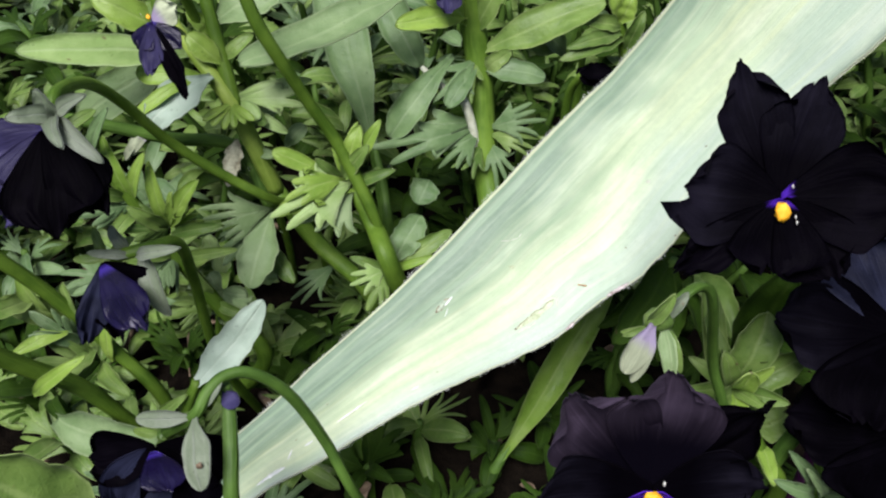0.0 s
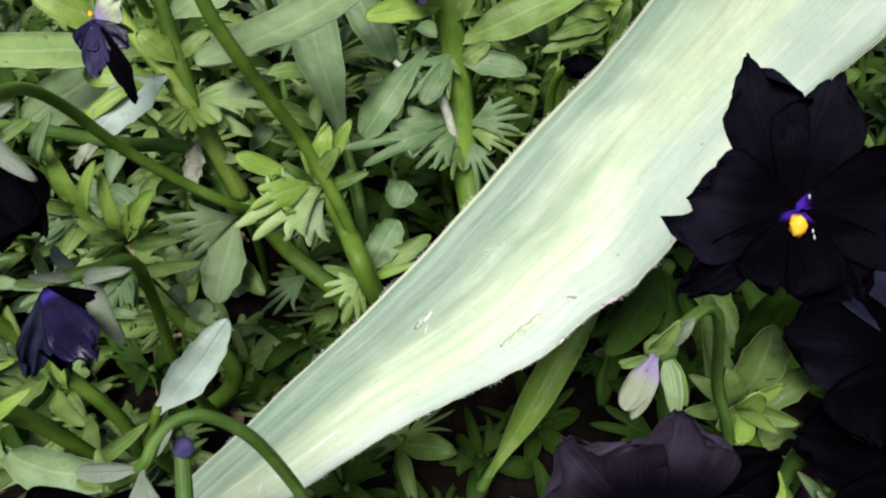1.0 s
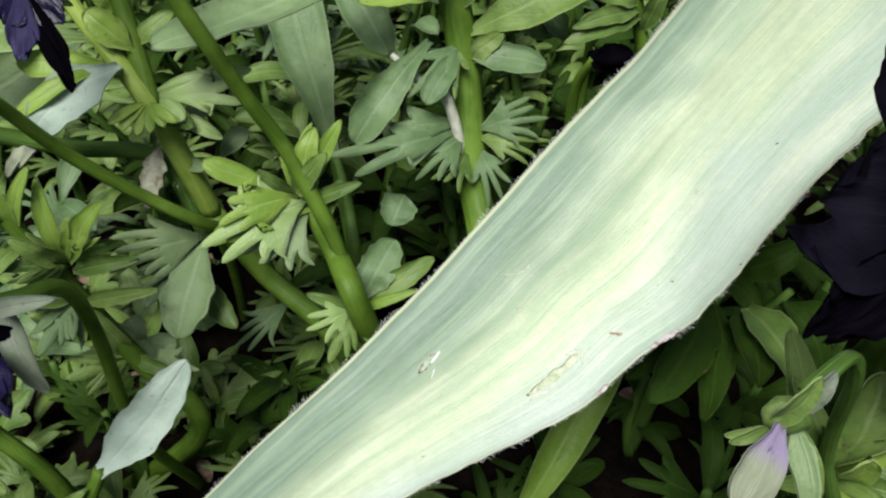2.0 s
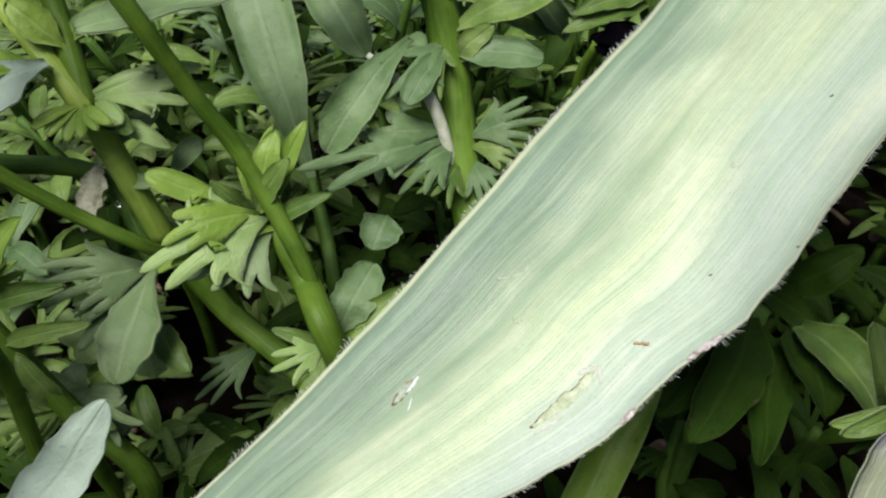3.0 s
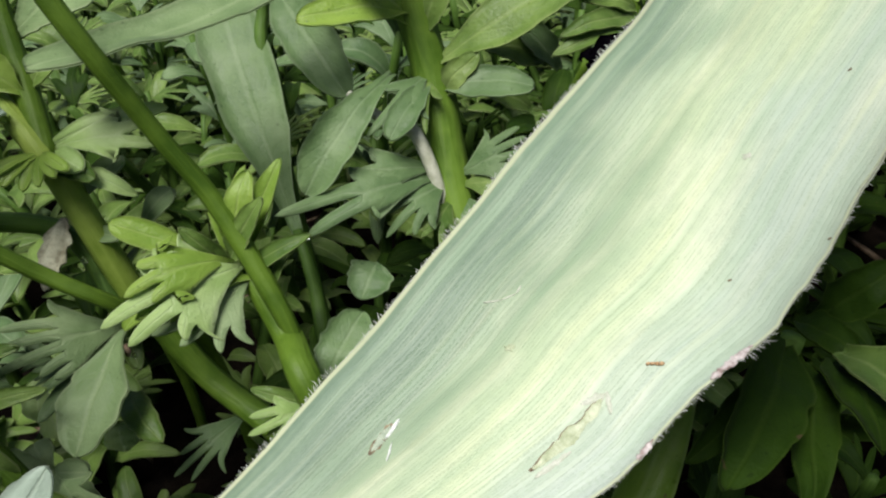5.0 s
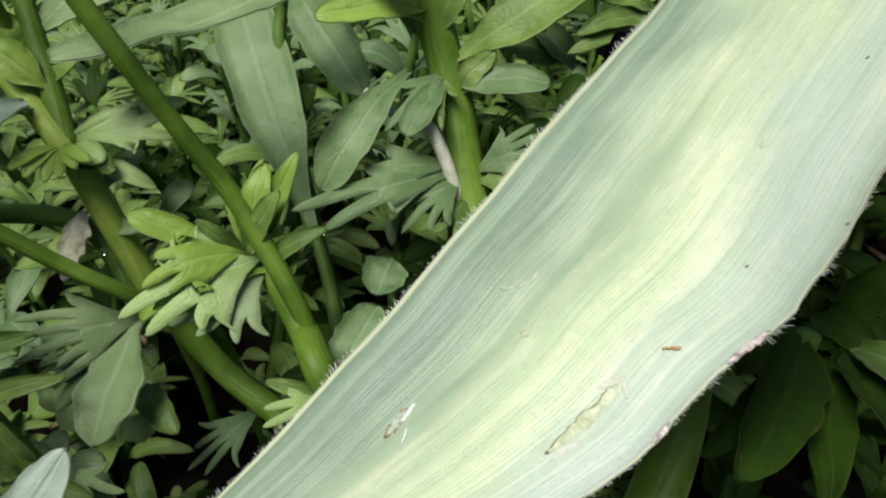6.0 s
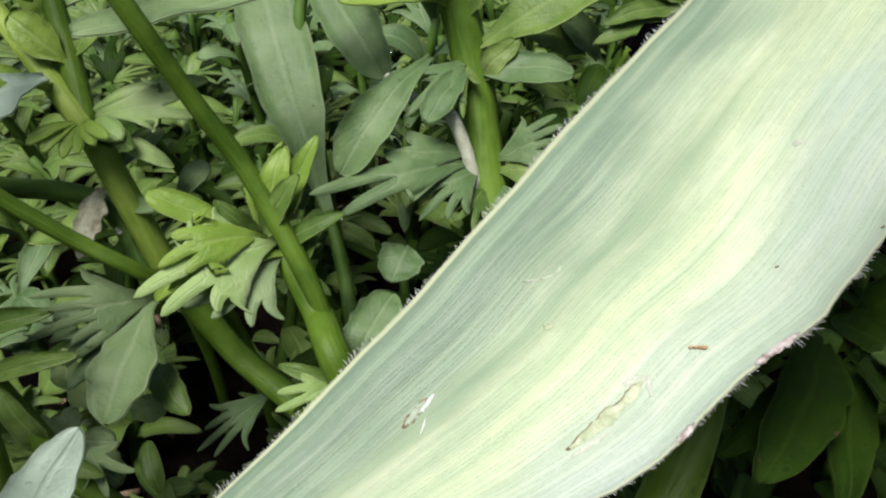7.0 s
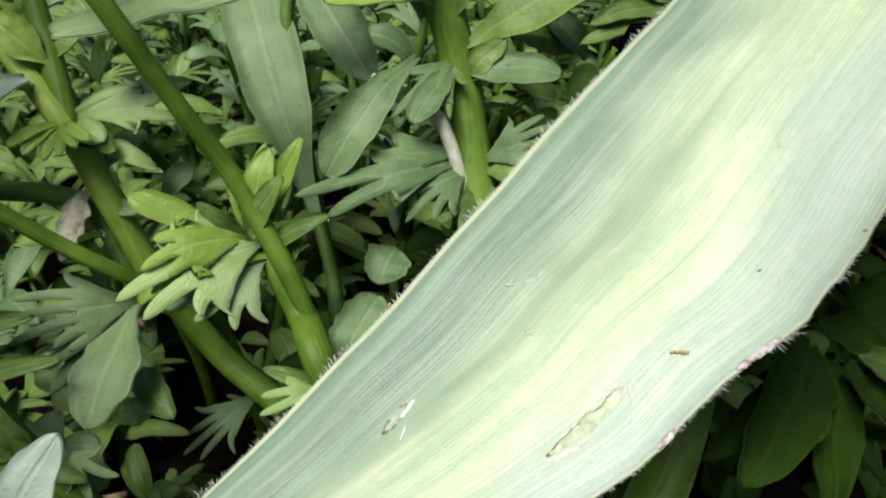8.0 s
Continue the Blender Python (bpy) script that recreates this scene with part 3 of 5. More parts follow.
# ---- the long strap leaf ----
# its middle line, and the way from there to its lower edge
STRAP_LINE = [(-0.0640, 0.0450, -0.0040), (-0.0580, 0.0480, 0.0120), (-0.0470, 0.0545, 0.0285), (-0.0319, 0.0630, 0.0391), (-0.0245, 0.0668, 0.0427), (-0.0173, 0.0707, 0.0464), (-0.0101, 0.0745, 0.0499), (-0.0029, 0.0779, 0.0531), (0.0040, 0.0813, 0.0562), (0.0104, 0.0848, 0.0594), (0.0161, 0.0890, 0.0628), (0.0220, 0.0927, 0.0660), (0.0272, 0.0965, 0.0698), (0.0321, 0.1002, 0.0740), (0.0372, 0.1034, 0.0786), (0.0424, 0.1064, 0.0837), (0.0478, 0.1093, 0.0891), (0.0532, 0.1122, 0.0950), (0.0640, 0.1180, 0.1065), (0.0800, 0.1280, 0.1190), (0.0990, 0.1430, 0.1240)]
STRAP_SPAN = [(0.0016, -0.0034, 0.0000), (0.0019, -0.0040, 0.0000), (0.0022, -0.0046, -0.0001), (0.0027, -0.0052, -0.0002), (0.0039, -0.0056, -0.0004), (0.0049, -0.0059, -0.0006), (0.0058, -0.0062, -0.0009), (0.0067, -0.0069, -0.0014), (0.0076, -0.0079, -0.0021), (0.0081, -0.0089, -0.0027), (0.0082, -0.0095, -0.0029), (0.0084, -0.0107, -0.0031), (0.0082, -0.0116, -0.0026), (0.0075, -0.0123, -0.0016), (0.0071, -0.0130, -0.0005), (0.0072, -0.0141, 0.0006), (0.0076, -0.0154, 0.0015), (0.0083, -0.0168, 0.0024), (0.0082, -0.0168, 0.0026), (0.0060, -0.0125, 0.0020), (0.0005, -0.0010, 0.0002)]
STRAP_STEPS, STRAP_ACROSS = 150, 18
strap_axis = smooth_line(STRAP_LINE, STRAP_STEPS)
strap_span = smooth_line(STRAP_SPAN, STRAP_STEPS)


def strap_point(s, u, above=0.0):
    """A place on the strap leaf: s from 0 to 1 along it, u from -1 to 1 across."""
    f = max(0.0, min(s, 1.0)) * STRAP_STEPS
    i = min(int(f), STRAP_STEPS - 1)
    c = strap_axis[i].lerp(strap_axis[i + 1], f - i)
    along = (strap_axis[min(i + 1, STRAP_STEPS)] - strap_axis[max(i - 1, 0)]).normalized()
    span = strap_span[i].lerp(strap_span[i + 1], f - i)
    half = span.length
    side = span / half
    n = side.cross(along).normalized()
    if n.z < 0:
        n = -n
    rag, t = 0.0, max(0.0, (abs(u) - 0.35) / 0.65)
    if u > 0:
        rag = 0.020 * noise.noise(Vector((s * 60, 1.0, 0))) + 0.012 * noise.noise(Vector((s * 190, 3.0, 0)))
    else:
        rag = 0.006 * noise.noise(Vector((s * 70, 9.0, 0)))
    x = u * half * (1 + rag * t * t)
    dish = 0.05 * half * (u * u) - 0.0011 * math.exp(-((u + 0.35) / 0.22) ** 2) + 0.0004 * noise.noise(Vector((s * 22, u * 2.5, 4)))
    return c + side * x + n * (dish + above), n


def build_strap():
    root = thing("strap_leaf", STRAP_LINE[0], "long pale green strap leaf with hairy edges and scars", "leaf")
    verts, uvs, low = [], [], []
    for i in range(STRAP_STEPS + 1):
        for k in range(STRAP_ACROSS + 1):
            u = 2 * k / STRAP_ACROSS - 1
            p, n = strap_point(i / STRAP_STEPS, u)
            verts.append(p)
            low.append(p - n * (0.0007 - 0.0003 * u * u))
            uvs.append((k / STRAP_ACROSS, i / STRAP_STEPS * 7))
    count, row = len(verts), STRAP_ACROSS + 1
    faces = []
    for i in range(STRAP_STEPS):
        for k in range(STRAP_ACROSS):
            a = i * row + k
            faces.append((a, a + 1, a + row + 1, a + row))
            faces.append((count + a + row, count + a + row + 1, count + a + 1, count + a))
        for a in (i * row, i * row + STRAP_ACROSS):
            faces.append((a, a + row, count + a + row, count + a))
    part("blade", mesh_of("blade", verts + low, faces, STRAP, uvs + uvs), root)
    # the fringe of short hairs along both margins
    pieces = []
    for edge in (-1, 1):
        for i in range(760):
            s = 0.10 + 0.80 * (i + rng.random()) / 760
            p, n = strap_point(s, edge)
            q, _ = strap_point(s, edge * 0.9)
            out = (p - q).normalized()
            ahead = (strap_point(min(s + 0.01, 1), edge)[0] - p).normalized()
            way = (out + ahead * rng.uniform(-0.5, 0.7) + n * rng.uniform(-0.3, 0.7)).normalized()
            thick = 0.2 + 0.8 * max(0.0, min(1.0, 0.4 + 2.0 * noise.noise(Vector((s * 45, edge * 7, 0)))))
            reach = rng.uniform(0.0003, 0.0012) * thick * (0.72 if edge < 0 else 0.68)
            mid = p + way * reach * 0.55 + ahead * reach * 0.12
            tip = p + way * reach + ahead * reach * rng.uniform(-0.1, 0.5)
            pieces.append(tube([p - out * 0.0001, mid, tip], [0.000026, 0.000022, 0.000008], 3, 3, 0))
    v, f, u = merge(pieces)
    tagged(part("edge_hairs", mesh_of("edge_hairs", v, f, HAIR, u), root, "short whitish hairs along the leaf edge"), kind="stuff")
    return root


strap = build_strap()


def patch(name, s0, u0, s1, u1, width, mat, label, above=0.00012, steps=30, seed=0, rough=0.35, parent=None):
    """A sliver of changed skin on the strap leaf, between two places on it."""
    verts, uvs, faces = [], [], []
    for i in range(steps + 1):
        t = i / steps
        s, u = s0 + (s1 - s0) * t, u0 + (u1 - u0) * t
        w = width * (math.sin(math.pi * (0.04 + 0.92 * t)) ** 0.7) * (1 + rough * noise.noise(Vector((t * 5, seed, 0))))
        for k in range(5):
            fray = 1 + 0.7 * rough * noise.noise(Vector((t * 26, seed * 2.3, k // 3)))
            q = (k / 2 - 1) * w * fray + rough * 0.3 * width * noise.noise(Vector((t * 9, seed + 5, 0)))
            rise = above * (0.25 if k in (0, 4) else 1.0) * (1 + 0.7 * noise.noise(Vector((t * 8, k * 1.5, seed))))
            verts.append(strap_point(s, u + q, rise)[0])
            uvs.append((k / 4, t))
    for i in range(steps):
        for k in range(4):
            a = i * 5 + k
            faces.append((a, a + 1, a + 6, a + 5))
    return part(name, mesh_of(name, verts, faces, mat, uvs), parent or strap, label)


def scars():
    tear = patch("tear", 0.3775, -0.320, 0.3970, -0.375, 0.048, SCAR_DARK, "small brown tear", seed=2)
    patch("torn_skin", 0.3795, -0.322, 0.3955, -0.368, 0.036, TORN, "grey-green skin inside the tear", above=0.0002, seed=4, parent=tear)
    patch("torn_skin", 0.3890, -0.318, 0.4010, -0.360, 0.018, FLAKE, "pale lifted skin beside the tear", above=0.0002, seed=5, parent=tear)
    patch("torn_skin", 0.3808, -0.150, 0.3895, -0.250, 0.010, FLAKE, "pale sliver of skin", above=0.00018, seed=6, parent=tear)
    scar = patch("scar", 0.4210, 0.605, 0.4735, 0.585, 0.045, SCAR_DARK, "thin brown rim of the scar", above=0.00006, seed=8, rough=0.5)
    patch("dry_skin", 0.4230, 0.608, 0.4725, 0.592, 0.043, SCAR, "long dry yellowish scar", above=0.00016, seed=8, rough=0.55, parent=scar)
    patch("torn_skin", 0.4640, 0.510, 0.4765, 0.590, 0.030, SCAR_PALE, "pale rim of the scar", above=0.0001, seed=11, rough=0.8, parent=scar)
    patch("torn_skin", 0.4775, 0.590, 0.4690, 0.690, 0.026, SCAR_PALE, "pale rim of the scar", above=0.0001, seed=22, rough=0.8, parent=scar)
    patch("torn_skin", 0.4200, 0.665, 0.4420, 0.675, 0.022, SCAR_PALE, "pale rim of the scar", above=0.0001, seed=21, rough=0.8, parent=scar)
    patch("dry_edge", 0.5140, 0.985, 0.5430, 0.985, 0.024, PINK, "pinkish dried edge", above=0.00018, seed=12, rough=0.9)
    patch("dry_edge", 0.4580, 0.985, 0.4710, 0.990, 0.020, PINK, "pinkish dried edge", above=0.00018, seed=13, rough=0.9)
    patch("scar", 0.2385, 0.420, 0.2705, 0.410, 0.020, FLAKE, "whitish broken scratch", seed=14, rough=0.9)
    patch("scar_rim", 0.2425, 0.450, 0.2665, 0.440, 0.007, SCAR, "thin dry scratch", above=0.0001, seed=15, rough=0.9)
    patch("torn_skin", 0.1525, 0.710, 0.1785, 0.680, 0.060, FLAKE, "white flaked skin", above=0.00018, seed=16, rough=0.9)
    patch("torn_skin", 0.1845, 0.540, 0.1935, 0.360, 0.028, FLAKE, "white flaked skin", above=0.00018, seed=26, rough=0.9)
    patch("torn_skin", 0.2045, 0.470, 0.2130, 0.470, 0.030, FLAKE, "white flaked skin", above=0.00014, seed=27, rough=0.9)
    patch("scratch", 0.3070, 0.710, 0.3145, 0.710, 0.014, FLAKE, "short white scratch", above=0.00014, seed=28, rough=0.9)
    patch("spot", 0.4635, -0.130, 0.4685, -0.110, 0.030, SCAR, "faint yellow spot", seed=17, rough=0.9)
    patch("spot", 0.6330, 0.310, 0.6380, 0.330, 0.022, SCAR_PALE, "small white spot", seed=18, rough=0.9)
    bow = [(0.4770, -0.475), (0.4850, -0.395), (0.4930, -0.350), (0.4990, -0.362)]
    for (s0, u0), (s1, u1) in zip(bow, bow[1:]):
        patch("scratch", s0, u0, s1, u1, 0.009, SCAR_PALE, "faint pale bowed scratch", seed=19, steps=10)
    for s, u in ((0.5665, 0.64), (0.6130, 0.965), (0.335, 0.62), (0.24, -0.1), (0.70, 0.55), (0.2, 0.2)):
        patch("speck", s, u, s + 0.0022, u + 0.011, 0.008, SCAR_DARK, "dark speck", above=0.0001, seed=s * 90, steps=5)
    crumb = thing("crumb", strap_point(0.5040, 0.70)[0], "tiny orange-brown crumb lying on the strap leaf", "debris")
    for k in range(4):
        q = strap_point(0.5018 + 0.0014 * k, 0.668 + 0.020 * k, 0.00012)[0]
        lump("grain", crumb, q, (0.00022, 0.00016, 0.00014), CRUMB, None, "", 20 + k, 0.6, 5, 6)


# ---- plants that stand close to the strap leaf ----
VIOLA = "viola plants in the bed"


def central_plant():
    root = thing("viola_plant", (-0.004, 0.114, 0.0), "leafy viola with a thick green stem and a long flower stalk", "plant", VIOLA)
    stalk("stem", [(-0.004, 0.114, -0.004), (-0.0065, 0.110, 0.018), (-0.0108, 0.1068, 0.0412), (-0.0140, 0.1147, 0.0432), (-0.0169, 0.1183, 0.0483), (-0.0186, 0.1197, 0.0511)], [0.0024, 0.0023, 0.0021, 0.0020, 0.0017, 0.0008], STEM, root)
    stalk("flower_stalk", [(-0.0116, 0.1121, 0.0364), (-0.0141, 0.1153, 0.0466), (-0.0205, 0.1212, 0.0596), (-0.0254, 0.1214, 0.0698), (-0.0290, 0.1200, 0.0796), (-0.0318, 0.1200, 0.0867), (-0.0336, 0.1210, 0.0934), (-0.0343, 0.1210, 0.0990)], [0.0003, 0.0013, 0.0013, 0.0012, 0.0012, 0.0012, 0.0011, 0.0011], STEM, root)
    leaf(root, (-0.0221, 0.1208, 0.0522), (-0.0334, 0.1196, 0.0595), 0.0036, FRESH, profile="spoon", bend=0.08)
    leaf(root, (-0.0198, 0.1208, 0.0522), (-0.0164, 0.1232, 0.0630), 0.0050, FRESH, profile="lance", bend=0.15)
    leaf(root, (-0.0186, 0.1211, 0.0525), (-0.0122, 0.1240, 0.0638), 0.0036, FRESH, profile="lance", bend=0.1)
    leaf(root, (-0.0205, 0.1203, 0.0517), (-0.0145, 0.1196, 0.0608), 0.0042, GREEN, profile="lance", bend=0.1)
    leaf(root, (-0.0205, 0.1200, 0.0514), (-0.0248, 0.1185, 0.0584), 0.0032, GREEN, profile="lance")
    leaf(root, (-0.0190, 0.1201, 0.0501), (-0.0094, 0.1186, 0.0557), 0.0030, GREEN, profile="lance")
    palmate(root, (-0.0180, 0.1192, 0.0520), (-0.0316, 0.1080, 0.0536), LIGHT, spread=0.62, lobes=6, web=0.58, droop=0.35)
    palmate(root, (-0.0179, 0.1188, 0.0502), (-0.0255, 0.1067, 0.0480), PALE, spread=0.55, lobes=5, web=0.52, droop=0.3)
    palmate(root, (-0.0211, 0.1203, 0.0517), (-0.0172, 0.1232, 0.0630), FRESH, spread=0.45, lobes=5, web=0.55, droop=0.1)
    palmate(root, (-0.0203, 0.1192, 0.0520), (-0.0277, 0.1134, 0.0575), LIGHT, spread=0.5, lobes=5, web=0.6, droop=0.2)
    palmate(root, (-0.0194, 0.1197, 0.0525), (-0.0297, 0.1106, 0.0561), FRESH, spread=0.42, lobes=5, web=0.68, bend=0.22, droop=0.3)
    stipule(root, (-0.0211, 0.1193, 0.0507), (-0.0288, 0.1107, 0.0520), FRESH, spread=0.45, lobes=3)
    palmate(root, (-0.0117, 0.1094, 0.0365), (-0.0178, 0.1039, 0.0367), LIGHT, spread=0.7, lobes=5)
    stipule(root, (-0.0117, 0.1092, 0.0363), (-0.0152, 0.1019, 0.0332), GREEN, spread=0.6, lobes=3)
    leaf(root, (-0.0110, 0.1094, 0.0365), (-0.0010, 0.1094, 0.0408), 0.0022, FRESH, profile="lance")
    leaf(root, (-0.0108, 0.1107, 0.0364), (-0.0046, 0.1182, 0.0439), 0.0065, BLUE_GREEN, profile="oblong", teeth=6, bite=0.14)
    leaf(root, (-0.0107, 0.1111, 0.0354), (0.0019, 0.1159, 0.0416), 0.0050, GREEN, profile="lance", teeth=5)
    leaf(root, (-0.0118, 0.1102, 0.0359), (-0.0191, 0.1106, 0.0391), 0.0026, GREEN, profile="lance")
    leaf(root, (-0.0176, 0.1191, 0.0503), (-0.0334, 0.1137, 0.0479), 0.0062, FRESH, "leaf", "bright curled young leaf", profile="lance", bend=0.22, fold=0.35, face=(-0.1, -0.5, 0.85), teeth=5, bite=0.10, steps=26)
    leaf(root, (-0.0170, 0.1173, 0.0481), (-0.0130, 0.1226, 0.0532), 0.0034, GREEN, profile="lance", bend=0.1)


def leaning_plant():
    root = thing("viola_plant", (-0.012, 0.122, 0.0), "leaning viola with forked stem and pale leaves", "plant", VIOLA)
    # lower length split off in a darker green to paint its shade
    stalk("old_stem", [(-0.012, 0.122, -0.004), (-0.0170, 0.1153, 0.0240), (-0.0281, 0.1214, 0.0329), (-0.0353, 0.1240, 0.0455)], [0.0019, 0.0019, 0.0019, 0.0018], STEM_FRESH, root, "lower part of the stem, coloured darker for shade")
    stalk("stem", [(-0.0353, 0.1240, 0.0455), (-0.0383, 0.1245, 0.0578), (-0.0406, 0.1249, 0.0669), (-0.0470, 0.1301, 0.0738), (-0.0517, 0.1336, 0.0805), (-0.0548, 0.1375, 0.0887)], [0.0019, 0.0018, 0.0018, 0.0014, 0.0012, 0.001], STEM_LIGHT, root)
    stalk("side_shoot", [(-0.0401, 0.1245, 0.0665), (-0.0422, 0.1297, 0.0736), (-0.0440, 0.1336, 0.0805), (-0.0452, 0.1375, 0.0887)], [0.0014, 0.0015, 0.0014, 0.0012], STEM, root)
    leaf(root, (-0.0401, 0.1257, 0.0677), (-0.0253, 0.1278, 0.0705), 0.0038, LIGHT, profile="lance", bend=0.08, face=(0.1, -0.75, 0.65), teeth=3, bite=0.08)
    palmate(root, (-0.0399, 0.1254, 0.0674), (-0.0258, 0.1226, 0.0676), LIGHT, spread=0.34, lobes=4, web=0.66, bend=0.16, droop=0.2)
    leaf(root, (-0.0399, 0.1252, 0.0672), (-0.0350, 0.1212, 0.0660), 0.0036, LIGHT, profile="oblong", bend=0.1)
    leaf(root, (-0.0375, 0.1253, 0.0645), (-0.0307, 0.1237, 0.0608), 0.0030, LIGHT, profile="lance", bend=0.2)
    leaf(root, (-0.0392, 0.1245, 0.0665), (-0.0339, 0.1214, 0.0646), 0.0042, GREEN, profile="lance")
    leaf(root, (-0.0435, 0.1252, 0.0731), (-0.0538, 0.1150, 0.0690), 0.0074, WAXY, "leaf", "pale bluish leaf", profile="oblong", bend=0.1, face=(-0.3, -0.8, 0.6))
    leaf(root, (-0.0435, 0.1258, 0.0715), (-0.0569, 0.1236, 0.0747), 0.0045, FRESH, profile="spoon", teeth=4, bite=0.1)
    leaf(root, (-0.0446, 0.1264, 0.0722), (-0.0563, 0.1161, 0.0701), 0.0026, FRESH, profile="spoon", teeth=4, bite=0.12, bend=0.2)
    for x, z in ((-0.0438, 0.0660), (-0.0416, 0.0650), (-0.0394, 0.0654), (-0.0372, 0.0665), (-0.0355, 0.0671), (-0.0452, 0.0671)):
        leaf(root, (-0.0403, 0.1241, 0.0675), (x, 0.1191, z), 0.0016, FRESH, profile="spoon", steps=8)
    leaf(root, (-0.0422, 0.1294, 0.0736), (-0.0361, 0.1322, 0.0777), 0.0034, GREEN, profile="lance")
    leaf(root, (-0.0438, 0.1331, 0.0772), (-0.0478, 0.1325, 0.0822), 0.0040, FRESH, profile="lance")
    leaf(root, (-0.0420, 0.1285, 0.0733), (-0.0478, 0.1295, 0.0793), 0.0046, FRESH, profile="oblong", teeth=5)
    leaf(root, (-0.0435, 0.1337, 0.0793), (-0.0301, 0.1372, 0.0855), 0.0085, PALE, profile="oblong")
    leaf(root, (-0.0479, 0.1311, 0.0740), (-0.0713, 0.1138, 0.0848), 0.0066, LIGHT, "leaf", "long toothed green leaf", profile="oblong", teeth=6, bite=0.05, bend=0.06)
    leaf(root, (-0.0521, 0.1322, 0.0777), (-0.0634, 0.1300, 0.0868), 0.0060, FRESH, profile="oblong", teeth=5)
    leaf(root, (-0.0502, 0.1335, 0.0734), (-0.0721, 0.1258, 0.0628), 0.0082, PALE, profile="oblong", face=(0.3, -0.7, 0.6))
    leaf(root, (-0.0350, 0.1177, 0.0449), (-0.0387, 0.1033, 0.0374), 0.0078, PALE, "leaf", "drooping pale leaf with shallow teeth and a brown spot", profile="oblong", teeth=4, bite=0.10, bend=0.08, face=(-0.25, -0.8, 0.5), steps=30)
    lump("brown_spot", root, (-0.0342, 0.1144, 0.0441), (0.0006, 0.0004, 0.0008), BARK, None, "small brown spot on the leaf edge", 31, 0.6, 5, 6)
    palmate(root, (-0.0353, 0.1207, 0.0436), (-0.0492, 0.1119, 0.0490), PALE, spread=0.48, lobes=6, web=0.5)
    palmate(root, (-0.0358, 0.1200, 0.0429), (-0.0461, 0.1095, 0.0437), BLUE_GREEN, spread=0.45, lobes=5, web=0.5)
    stipule(root, (-0.0375, 0.1193, 0.0422), (-0.0441, 0.1086, 0.0400), BLUE_GREEN, spread=0.4, lobes=4, width=0.13)
    leaf(root, (-0.0372, 0.1168, 0.0354), (-0.0311, 0.1082, 0.0339), 0.0040, GREEN, profile="round")


